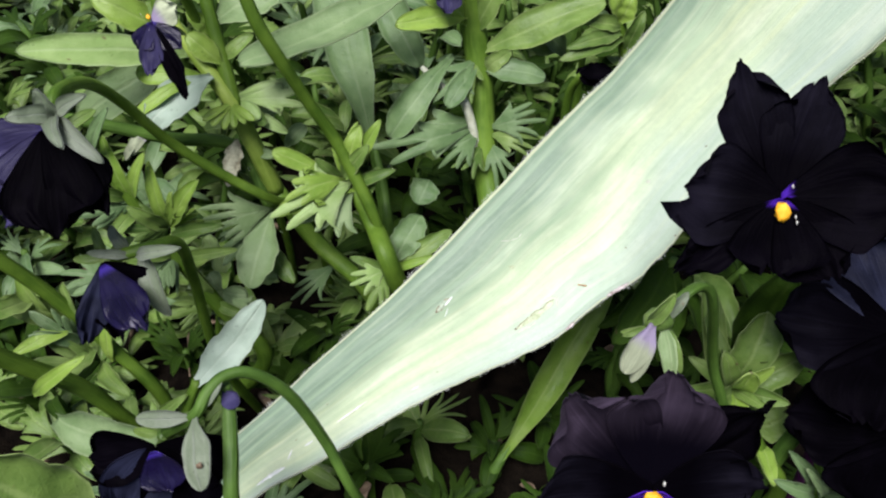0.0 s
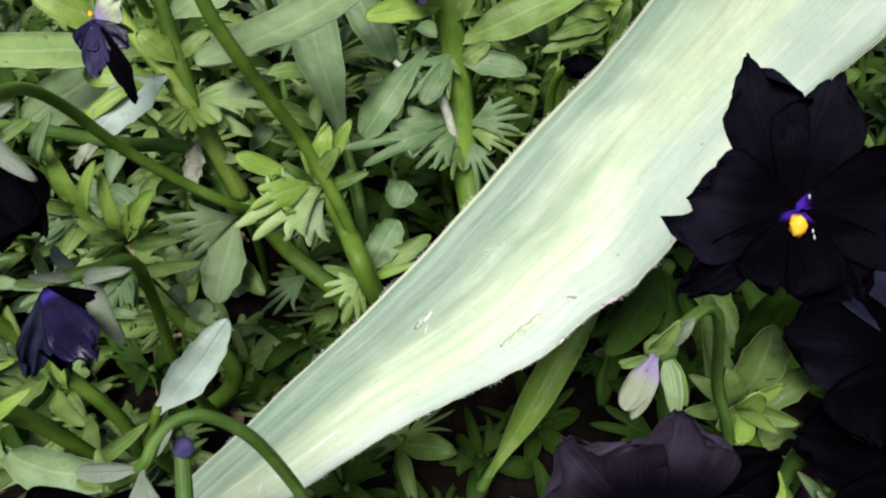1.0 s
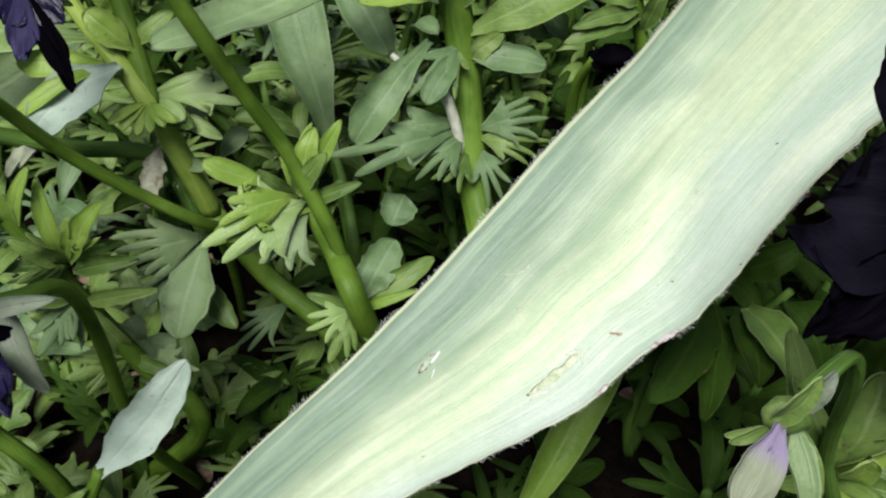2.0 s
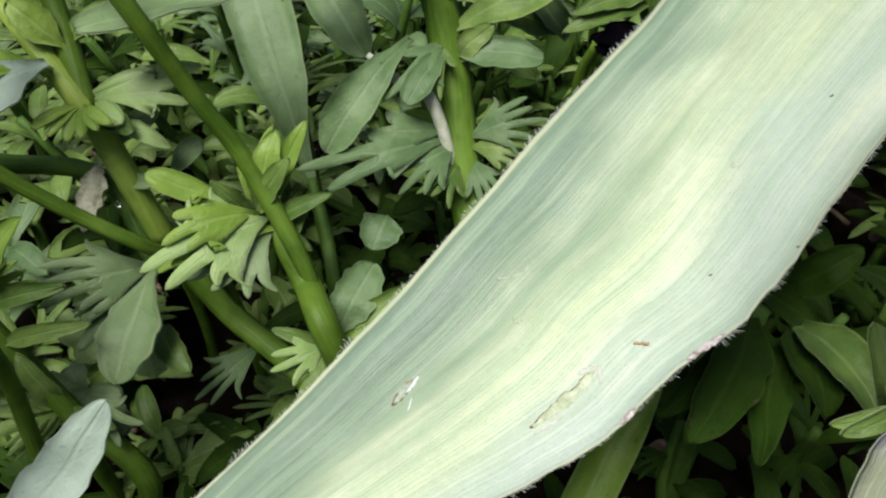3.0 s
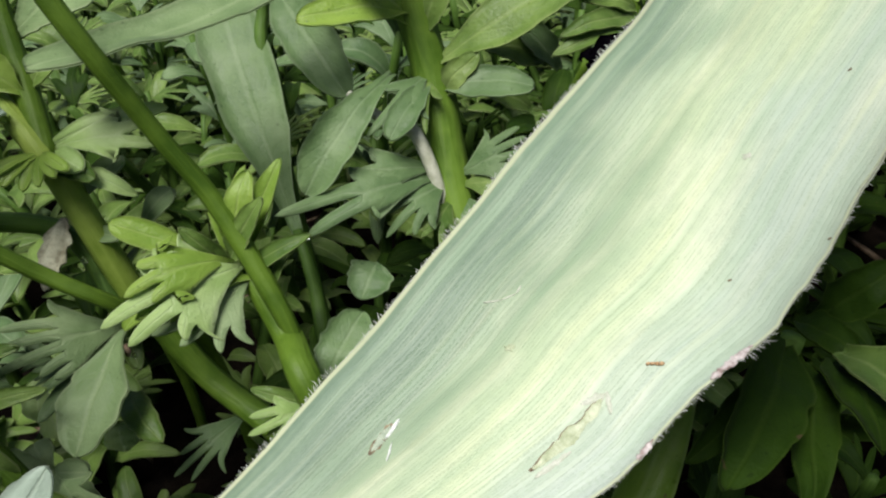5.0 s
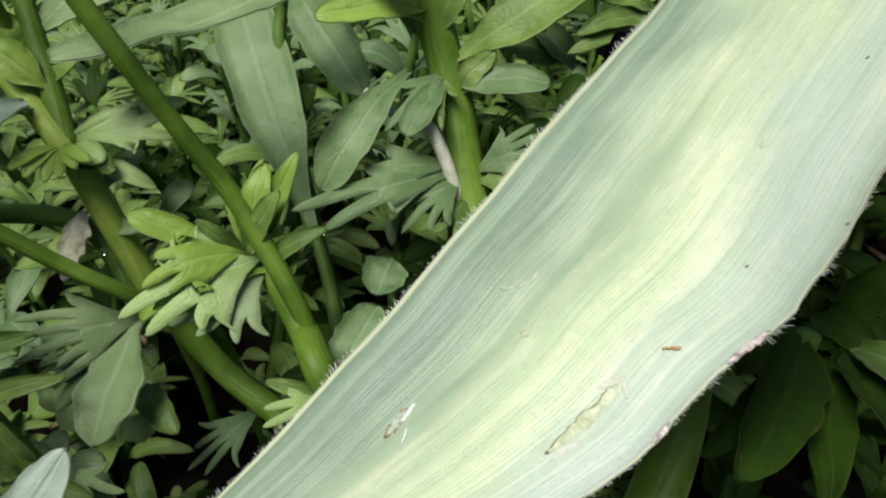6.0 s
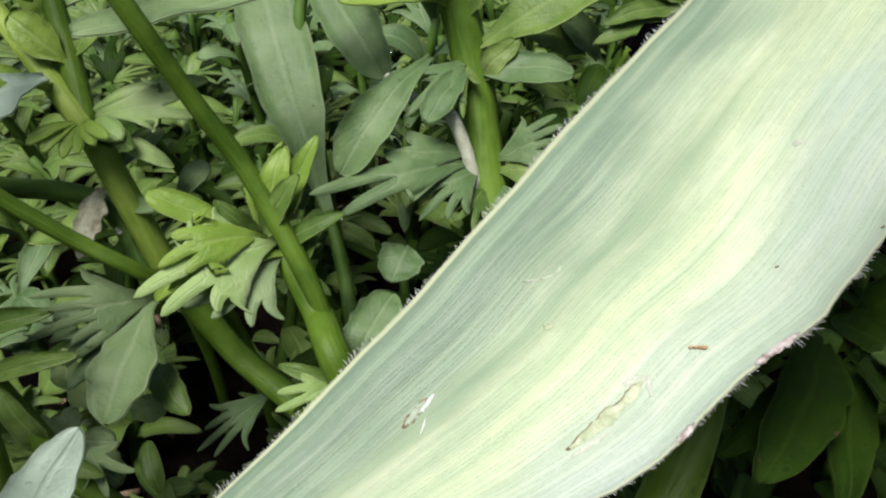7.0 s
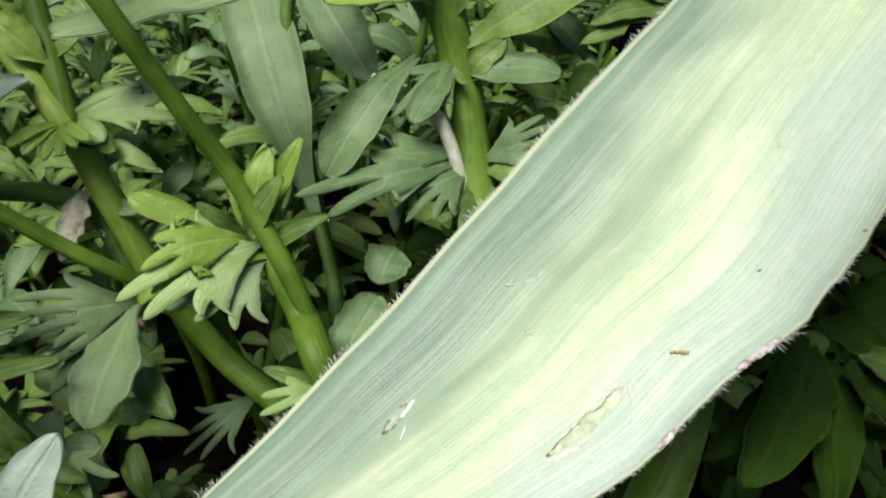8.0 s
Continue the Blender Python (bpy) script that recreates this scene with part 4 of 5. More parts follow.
def upright_plant():
    root = thing("viola_plant", (0.0115, 0.136, 0.0), "upright viola with whorls of finger-lobed leaves", "plant", VIOLA)
    stalk("stem", [(0.0115, 0.136, -0.004), (0.0115, 0.1235, 0.0323), (0.0097, 0.1310, 0.0440), (0.0083, 0.1382, 0.0555), (0.0074, 0.1434, 0.0648), (0.0056, 0.1464, 0.0749), (0.0038, 0.1487, 0.0858)], [0.0029, 0.0029, 0.0029, 0.0029, 0.0028, 0.0026, 0.0023], STEM_FRESH, root)
    leaf(root, (0.0019, 0.1416, 0.0673), (-0.0110, 0.1288, 0.0560), 0.0062, BLUE_GREEN, "leaf", "hanging bluish oblong leaf", profile="spoon", bend=0.14, fold=0.3)
    stalk("leaf_stalk", [(0.0052, 0.1471, 0.0771), (0.0007, 0.1468, 0.0796), (-0.0055, 0.1432, 0.0816)], [0.0010, 0.0009, 0.0007], STEM, root)
    leaf(root, (-0.0047, 0.1433, 0.0818), (-0.0361, 0.1193, 0.0790), 0.0092, PALE, "leaf", "long grey-green leaf with shallow teeth", profile="oblong", teeth=7, bite=0.035, bend=-0.02, face=(0.1, -0.3, 0.95))
    leaf(root, (0.0069, 0.1437, 0.0666), (0.0327, 0.1441, 0.0783), 0.0078, GREEN, "leaf", "broad green leaf", profile="oblong", teeth=7, bite=0.03, bend=0.08)
    leaf(root, (0.0064, 0.1449, 0.0706), (0.0135, 0.1471, 0.0842), 0.0060, GREEN, profile="lance")
    leaf(root, (0.0059, 0.1456, 0.0741), (-0.0093, 0.1370, 0.0769), 0.0050, FRESH, profile="oblong", teeth=4)
    leaf(root, (0.0063, 0.1448, 0.0720), (-0.0055, 0.1446, 0.0831), 0.0062, FRESH, profile="oblong", teeth=5)
    leaf(root, (0.0074, 0.1425, 0.0654), (0.0009, 0.1315, 0.0615), 0.0042, BLUE_GREEN, profile="spoon")
    palmate(root, (0.0074, 0.1433, 0.0662), (-0.0002, 0.1305, 0.0619), BLUE_GREEN, spread=0.4, lobes=3, web=0.42, thin=0.7)
    palmate(root, (0.0069, 0.1428, 0.0657), (0.0049, 0.1327, 0.0627), GREEN, spread=0.4, lobes=3, web=0.4)
    palmate(root, (0.0081, 0.1360, 0.0532), (-0.0130, 0.1237, 0.0537), BLUE_GREEN, spread=0.30, lobes=4, web=0.55, droop=0.3, bend=0.22)
    palmate(root, (0.0083, 0.1351, 0.0523), (-0.0014, 0.1249, 0.0506), BLUE_GREEN, spread=0.55, lobes=6, web=0.5, droop=0.5, bend=0.25)
    palmate(root, (0.0081, 0.1367, 0.0539), (-0.0074, 0.1289, 0.0575), BLUE_GREEN, spread=0.30, lobes=3, web=0.6, bend=0.2)
    palmate(root, (0.0095, 0.1358, 0.0530), (0.0215, 0.1332, 0.0589), BLUE_GREEN, spread=0.5, lobes=6, web=0.5, bend=0.2)
    palmate(root, (0.0095, 0.1349, 0.0522), (0.0211, 0.1289, 0.0532), GREEN, spread=0.5, lobes=6, web=0.45, droop=0.4)
    palmate(root, (0.0096, 0.1351, 0.0510), (0.0157, 0.1247, 0.0462), BLUE_GREEN, spread=0.45, lobes=5, web=0.45)
    palmate(root, (0.0087, 0.1335, 0.0507), (0.0026, 0.1252, 0.0495), GREEN, spread=0.5, lobes=5, web=0.5)
    leaf(root, (0.0082, 0.1417, 0.0631), (0.0141, 0.1406, 0.0692), 0.0045, GREEN, profile="lance")
    leaf(root, (0.0079, 0.1425, 0.0640), (0.0211, 0.1367, 0.0652), 0.0052, BLUE_GREEN, profile="oblong", teeth=4)
    leaf(root, (-0.0030, 0.1294, 0.0438), (-0.0054, 0.1242, 0.0415), 0.0064, BLUE_GREEN, profile="round")


def dry_straw():
    top, low = Vector((-0.0045, 0.1409, 0.0652)), Vector((0.0061, 0.1342, 0.0557))
    foot = low + (low - top) * 0.9
    foot.z = min(foot.z, 0.004)
    root = thing("dry_straw", foot, "pale dry straw leaning among the viola stems", "straw")
    stalk("straw", [top, top.lerp(low, 0.5) + Vector((0, 0, 0.0006)), low, foot], [0.0005, 0.0009, 0.0010, 0.0009], STRAW, root)


def broad_leaf_plant():
    root = thing("broad_leaf_shoot", (-0.013, 0.134, 0.0), "broad bluish leaves on stalks rising from the soil", "plant")
    leaf(root, (-0.0156, 0.1405, 0.0436), (-0.0281, 0.1728, 0.0815), 0.0110, BLUE_GREEN, "leaf", "broad bluish leaf with a pale midrib", profile="oblong", bend=0.05, face=(0.1, -0.9, 0.35), steps=22, fold=0.10)
    # both stalks darkened by colour, as they stand in shade
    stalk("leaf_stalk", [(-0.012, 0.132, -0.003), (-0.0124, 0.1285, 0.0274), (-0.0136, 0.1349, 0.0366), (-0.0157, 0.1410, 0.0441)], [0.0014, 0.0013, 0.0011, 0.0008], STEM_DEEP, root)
    leaf(root, (-0.0157, 0.1597, 0.0784), (-0.0048, 0.1426, 0.0641), 0.0080, BLUE_GREEN, "leaf", profile="oblong", bend=0.10, face=(0.0, -0.9, 0.4), steps=18)
    stalk("leaf_stalk", [(-0.013, 0.140, -0.003), (-0.0187, 0.1557, 0.0588), (-0.0180, 0.1619, 0.0735), (-0.0154, 0.1593, 0.0780)], [0.0013, 0.0012, 0.0010, 0.0008], STEM_DEEP, root)


def lower_right_rosette():
    root = thing("viola_plant", (0.052, 0.068, 0.0), "bright young viola rosette under dark flowers", "plant", VIOLA)
    stalk("stem", [(0.052, 0.068, -0.003), (0.0528, 0.0584, 0.0378), (0.0484, 0.0609, 0.0474), (0.0425, 0.0652, 0.0574)], [0.0014, 0.0013, 0.0012, 0.0010], STEM, root)
    for tip, width, mat, prof in (((0.0463, 0.0708, 0.0686), 0.0064, GREEN, "oblong"), ((0.0525, 0.0672, 0.0636), 0.0054, GREEN, "lance"), ((0.0484, 0.0604, 0.0611), 0.0032, GREEN, "lance"),
                                  ((0.0451, 0.0591, 0.0612), 0.0024, GREEN, "lance"), ((0.0355, 0.0668, 0.0633), 0.0030, GREEN, "lance"), ((0.0396, 0.0662, 0.0654), 0.0036, GREEN, "lance"),
                                  ((0.0341, 0.0624, 0.0616), 0.0030, GREEN, "lance"), ((0.0373, 0.0598, 0.0619), 0.0028, GREEN, "spoon"), ((0.0407, 0.0587, 0.0594), 0.0030, FRESH, "spoon"),
                                  ((0.0384, 0.0723, 0.0659), 0.0034, GREEN, "lance"), ((0.0424, 0.0623, 0.0658), 0.0030, FRESH, "spoon"), ((0.0463, 0.0640, 0.0647), 0.0026, FRESH, "lance")):
        leaf(root, (0.0423, 0.0656, 0.0578), tip, width, mat, profile=prof, bend=0.12, fold=0.35)
    leaf(root, (0.0440, 0.0712, 0.0563), (0.0510, 0.0765, 0.0701), 0.0088, DEEP, "leaf", "broad leaf with dark spots", profile="oblong", teeth=5, bite=0.04)
    leaf(root, (0.0416, 0.0675, 0.0526), (0.0393, 0.0771, 0.0679), 0.0036, GREEN, profile="oblong")
    leaf(root, (0.0483, 0.0626, 0.0477), (0.0484, 0.0548, 0.0484), 0.0030, FRESH, profile="lance")
    leaf(root, (0.0479, 0.0644, 0.0481), (0.0540, 0.0662, 0.0499), 0.0060, GREEN, profile="round")
    stalk("side_shoot", [(0.0500, 0.0596, 0.0391), (0.0518, 0.0612, 0.0477), (0.0538, 0.0623, 0.0530), (0.0567, 0.0641, 0.0591)], [0.0011, 0.0013, 0.0013, 0.0011], STEM_DEEP, root)
    for base, tip, width, mat in (((0.0561, 0.0567, 0.0447), (0.0508, 0.0583, 0.0519), 0.0026, BLUE_GREEN), ((0.0569, 0.0566, 0.0445), (0.0554, 0.0585, 0.0536), 0.0028, SEPAL), ((0.0573, 0.0563, 0.0443), (0.0599, 0.0570, 0.0521), 0.0028, BLUE_GREEN),
                                  ((0.0574, 0.0560, 0.0439), (0.0608, 0.0539, 0.0489), 0.0026, BLUE_GREEN), ((0.0561, 0.0560, 0.0439), (0.0485, 0.0553, 0.0489), 0.0030, BLUE_GREEN), ((0.0569, 0.0558, 0.0438), (0.0523, 0.0555, 0.0519), 0.0020, PALE)):
        leaf(root, base, tip, width, mat, "leaf", "small whitish grey leaf" if mat is SEPAL else "", profile="lance", bend=0.2, fold=0.3)
    return root


def buds():
    root = thing("viola_bud", (0.034, 0.062, 0.0), "nodding closed viola bud, lilac and green", "flower bud")
    stalk("flower_stalk", [(0.034, 0.066, -0.003), (0.0394, 0.0583, 0.0519), (0.0352, 0.0603, 0.0709), (0.0310, 0.0577, 0.0852), (0.0292, 0.0571, 0.0889), (0.0270, 0.0556, 0.0902), (0.0248, 0.0542, 0.0888)], [0.0008, 0.0008, 0.0007, 0.00062, 0.0006, 0.0006, 0.0008], STEM_DEEP, root)
    leaf(root, (0.0235, 0.0533, 0.0879), (0.0262, 0.0544, 0.0910), 0.0016, SEPAL, "sepal", "green sepal with a lilac streak", profile="lance", fold=0.4)
    leaf(root, (0.0221, 0.0529, 0.0876), (0.0243, 0.0532, 0.0921), 0.0019, GREEN, "sepal", profile="lance", fold=0.4)
    leaf(root, (0.0224, 0.0528, 0.0874), (0.0195, 0.0521, 0.0866), 0.0010, GREEN, "sepal", profile="lance")
    leaf(root, (0.0227, 0.0527, 0.0873), (0.0194, 0.0528, 0.0864), 0.0009, GREEN, "sepal", profile="lance")
    leaf(root, (0.0224, 0.0524, 0.0884), (0.0194, 0.0486, 0.0846), 0.0025, LILAC_PETAL, "petal", "folded lilac-white petal", profile="oblong", fold=-0.35)
    leaf(root, (0.0226, 0.0523, 0.0883), (0.0204, 0.0485, 0.0831), 0.0020, LILAC_PETAL, "petal", profile="lance", fold=0.3)
    leaf(root, (0.0240, 0.0529, 0.0875), (0.0245, 0.0479, 0.0840), 0.0024, PALE, "sepal", "pale green sepal with lilac edge", profile="lance", fold=-0.5)
    leaf(root, (0.0245, 0.0536, 0.0868), (0.0261, 0.0498, 0.0830), 0.0015, GREEN, "sepal", profile="lance", fold=-0.4)
    lump("calyx", root, (0.0234, 0.0533, 0.0879), (0.0017, 0.0013, 0.0014), GREEN, None, "", 4)


def strap_neighbour():
    root = thing("narrow_strap_leaf", (0.0125, 0.0865, 0.0), "narrow folded green strap leaf beneath the pale one", "leaf")
    leaf(root, (0.0113, 0.0810, 0.0068), (0.0352, 0.1080, 0.0393), 0.0068, FRESH, "blade", profile="oblong", bend=0.03, fold=0.6, steps=18)
    stalk("leaf_base", [(0.0125, 0.0865, -0.003), (0.0102, 0.0802, 0.0045), (0.0154, 0.0861, 0.0119)], [0.0014, 0.0013, 0.0006], STEM_DEEP, root)


def front_pale_leaf():
    root = thing("pale_leaf_shoot", (-0.047, 0.087, 0.0), "upright pale bluish viola leaf with a toothed edge", "leaf")
    leaf(root, (-0.0436, 0.0786, 0.0398), (-0.0311, 0.0878, 0.0516), 0.0078, WAXY, "blade", profile="lance", teeth=5, bite=0.09, bend=-0.04, fold=0.12, sway=0.03, steps=30, face=(0.15, -0.6, 0.8))
    stalk("leaf_stalk", [(-0.047, 0.087, -0.003), (-0.0466, 0.0772, 0.0300), (-0.0432, 0.0790, 0.0402)], [0.0011, 0.0011, 0.0009], STEM, root)


def left_shoots():
    root = thing("viola_plant", (-0.062, 0.105, 0.0), "bushy viola with narrow bright green shoots", "plant", VIOLA)
    stalk("stem", [(-0.058, 0.100, -0.004), (-0.0382, 0.0996, 0.0182), (-0.0464, 0.1036, 0.0321), (-0.0531, 0.1068, 0.0438), (-0.0592, 0.1094, 0.0563), (-0.0634, 0.1099, 0.0667)], [0.0019, 0.0017, 0.0016, 0.0015, 0.0013, 0.0009], STEM, root)
    stalk("side_shoot", [(-0.0365, 0.1213, 0.0428), (-0.0424, 0.1265, 0.0550), (-0.0535, 0.1214, 0.0612), (-0.0663, 0.1171, 0.0683), (-0.0736, 0.1145, 0.0714)], [0.0012, 0.0013, 0.0013, 0.0012, 0.001], STEM_DEEP, root)
    tufts = (((-0.0531, 0.1085, 0.0498), (-0.0550, 0.1127, 0.0625), 0.0034, FRESH), ((-0.0529, 0.1084, 0.0497), (-0.0457, 0.1103, 0.0600), 0.0046, FRESH), ((-0.0533, 0.1084, 0.0497), (-0.0585, 0.1058, 0.0570), 0.0034, GREEN),
             ((-0.0529, 0.1081, 0.0480), (-0.0418, 0.1065, 0.0520), 0.0032, GREEN), ((-0.0585, 0.1094, 0.0549), (-0.0618, 0.1128, 0.0683), 0.0036, FRESH), ((-0.0589, 0.1097, 0.0552), (-0.0546, 0.1115, 0.0655), 0.0030, FRESH),
             ((-0.0592, 0.1093, 0.0562), (-0.0665, 0.1056, 0.0624), 0.0030, GREEN), ((-0.0580, 0.1085, 0.0540), (-0.0612, 0.1005, 0.0531), 0.0034, GREEN), ((-0.0531, 0.1068, 0.0438), (-0.0608, 0.1019, 0.0488), 0.0036, GREEN),
             ((-0.0522, 0.1061, 0.0432), (-0.0400, 0.1053, 0.0466), 0.0030, GREEN), ((-0.0470, 0.1044, 0.0330), (-0.0508, 0.1052, 0.0422), 0.0036, GREEN), ((-0.0466, 0.1039, 0.0325), (-0.0395, 0.1006, 0.0320), 0.0030, GREEN),
             ((-0.0629, 0.1099, 0.0654), (-0.0665, 0.1058, 0.0711), 0.0036, GREEN), ((-0.0634, 0.1103, 0.0657), (-0.0582, 0.1114, 0.0753), 0.0030, BLUE_GREEN))
    for base, tip, width, mat in tufts:
        leaf(root, base, tip, width, mat, profile="lance", bend=0.14, fold=0.35)
    for base, tip, mat in (((-0.0531, 0.1082, 0.0494), (-0.0600, 0.1031, 0.0543), GREEN), ((-0.0585, 0.1092, 0.0548), (-0.0659, 0.1027, 0.0581), BLUE_GREEN), ((-0.0529, 0.1066, 0.0436), (-0.0565, 0.0979, 0.0420), BLUE_GREEN),
                           ((-0.0468, 0.1040, 0.0325), (-0.0542, 0.0981, 0.0351), GREEN), ((-0.0531, 0.1085, 0.0498), (-0.0478, 0.1086, 0.0584), FRESH)):
        stipule(root, base, tip, mat, spread=0.45, lobes=4, width=0.16)
    palmate(root, (-0.0446, 0.1074, 0.0303), (-0.0385, 0.0988, 0.0302), PALE, spread=0.5, lobes=4, web=0.45, thin=0.95)
    palmate(root, (-0.0241, 0.1239, 0.0241), (-0.0357, 0.1144, 0.0232), BLUE_GREEN, spread=0.35, lobes=5, web=0.5)
    leaf(root, (-0.0418, 0.1262, 0.0575), (-0.0431, 0.1178, 0.0520), 0.0037, WITHERED, "leaf", "withered whitish leaf with brown spots", profile="round", teeth=4, bite=0.26, fold=-0.3, steps=22)
    for base, tip, width in (((-0.0395, 0.1273, 0.0587), (-0.0329, 0.1285, 0.0641), 0.0030), ((-0.0329, 0.1281, 0.0538), (-0.0282, 0.1289, 0.0589), 0.0034), ((-0.0389, 0.1260, 0.0545), (-0.0340, 0.1229, 0.0557), 0.0022)):
        leaf(root, base, tip, width, PALE, "leaf", "small whitish green leaf", profile="spoon", bend=0.2)
    leaf(root, (-0.0576, 0.1208, 0.0635), (-0.0590, 0.1157, 0.0627), 0.0026, LILAC_PETAL, "spent_petal", "shrivelled lilac petal", profile="round", fold=-0.5, curl=0.5)
    leaf(root, (-0.0578, 0.1205, 0.0632), (-0.0604, 0.1152, 0.0607), 0.0018, LILAC_PETAL, "spent_petal", "shrivelled lilac petal", profile="oblong", fold=0.5)


def corner_shoots():
    root = thing("viola_plant", (-0.070, 0.090, 0.0), "tangle of green viola stems and small leaves", "plant", VIOLA)
    stalk("stem", [(-0.056, 0.083, -0.003), (-0.0521, 0.0820, 0.0275), (-0.0594, 0.0849, 0.0417), (-0.0655, 0.0859, 0.0540), (-0.0705, 0.0851, 0.0645), (-0.0740, 0.0838, 0.0731)], [0.0012, 0.0013, 0.0012, 0.0012, 0.0012, 0.001], STEM, root)
    stalk("side_shoot", [(-0.0551, 0.0757, 0.0297), (-0.0607, 0.0751, 0.0432), (-0.0651, 0.0727, 0.0521), (-0.0696, 0.0693, 0.0629)], [0.0012, 0.0015, 0.0015, 0.0014], STEM, root)
    for base, tip, width, mat in (((-0.0650, 0.0871, 0.0482), (-0.0739, 0.0846, 0.0556), 0.0060, GREEN), ((-0.0640, 0.0864, 0.0475), (-0.0715, 0.0773, 0.0497), 0.0034, FRESH), ((-0.0635, 0.0856, 0.0453), (-0.0645, 0.0879, 0.0561), 0.0034, GREEN),
                                  ((-0.0635, 0.0849, 0.0446), (-0.0688, 0.0812, 0.0508), 0.0030, BLUE_GREEN), ((-0.0620, 0.0841, 0.0424), (-0.0655, 0.0751, 0.0432), 0.0040, GREEN), ((-0.0614, 0.0833, 0.0401), (-0.0543, 0.0761, 0.0400), 0.0036, GREEN),
                                  ((-0.0680, 0.0744, 0.0355), (-0.0484, 0.0699, 0.0338), 0.0085, PALE), ((-0.0551, 0.0757, 0.0297), (-0.0448, 0.0767, 0.0392), 0.0030, GREEN), ((-0.0667, 0.0715, 0.0467), (-0.0560, 0.0730, 0.0553), 0.0030, FRESH),
                                  ((-0.0680, 0.0858, 0.0497), (-0.0700, 0.0865, 0.0603), 0.0034, FRESH), ((-0.0693, 0.0859, 0.0540), (-0.0741, 0.0781, 0.0575), 0.0040, GREEN), ((-0.0598, 0.0839, 0.0393), (-0.0586, 0.0875, 0.0500), 0.0028, FRESH)):
        leaf(root, base, tip, width, mat, profile="lance", bend=0.14, fold=0.3)
    leaf(root, (-0.0459, 0.0489, 0.0524), (-0.0572, 0.0464, 0.0683), 0.0110, GREEN, "leaf", "broad light green leaf", profile="oblong", bend=0.1)
    stipule(root, (-0.0635, 0.0849, 0.0446), (-0.0683, 0.0826, 0.0536), BLUE_GREEN, lobes=4)
    stipule(root, (-0.0614, 0.0833, 0.0401), (-0.0684, 0.0784, 0.0466), GREEN, lobes=4)


def corner_rosette():
    root = thing("viola_plant", (-0.050, 0.112, 0.0), "small viola rosette of pale toothed leaves", "plant", VIOLA)
    top = (-0.0478, 0.1111, 0.0279)
    stalk("stem", [(-0.050, 0.112, -0.003), (-0.0500, 0.1090, 0.0150), top], [0.0014, 0.0013, 0.0011], STEM, root)
    for tip, width in (((-0.0407, 0.1049, 0.0261), 0.0052), ((-0.0505, 0.1061, 0.0275), 0.005), ((-0.0417, 0.1085, 0.0297), 0.0036), ((-0.0509, 0.1140, 0.0304), 0.0042), ((-0.0439, 0.1027, 0.0263), 0.0046), ((-0.0546, 0.1105, 0.0304), 0.005)):
        leaf(root, top, tip, width, PALE, profile="spoon", bend=0.14, fold=0.2, teeth=4, bite=0.10)
    for base, tip in (((-0.0372, 0.1103, 0.0309), (-0.0375, 0.1124, 0.0340)), ((-0.0495, 0.1161, 0.0318), (-0.0507, 0.1195, 0.0370)), ((-0.0474, 0.1148, 0.0300), (-0.0489, 0.1172, 0.0335))):
        leaf(root, base, tip, 0.0044, LIGHT, "leaf", "small whitish round leaf", profile="round", bend=0.1)


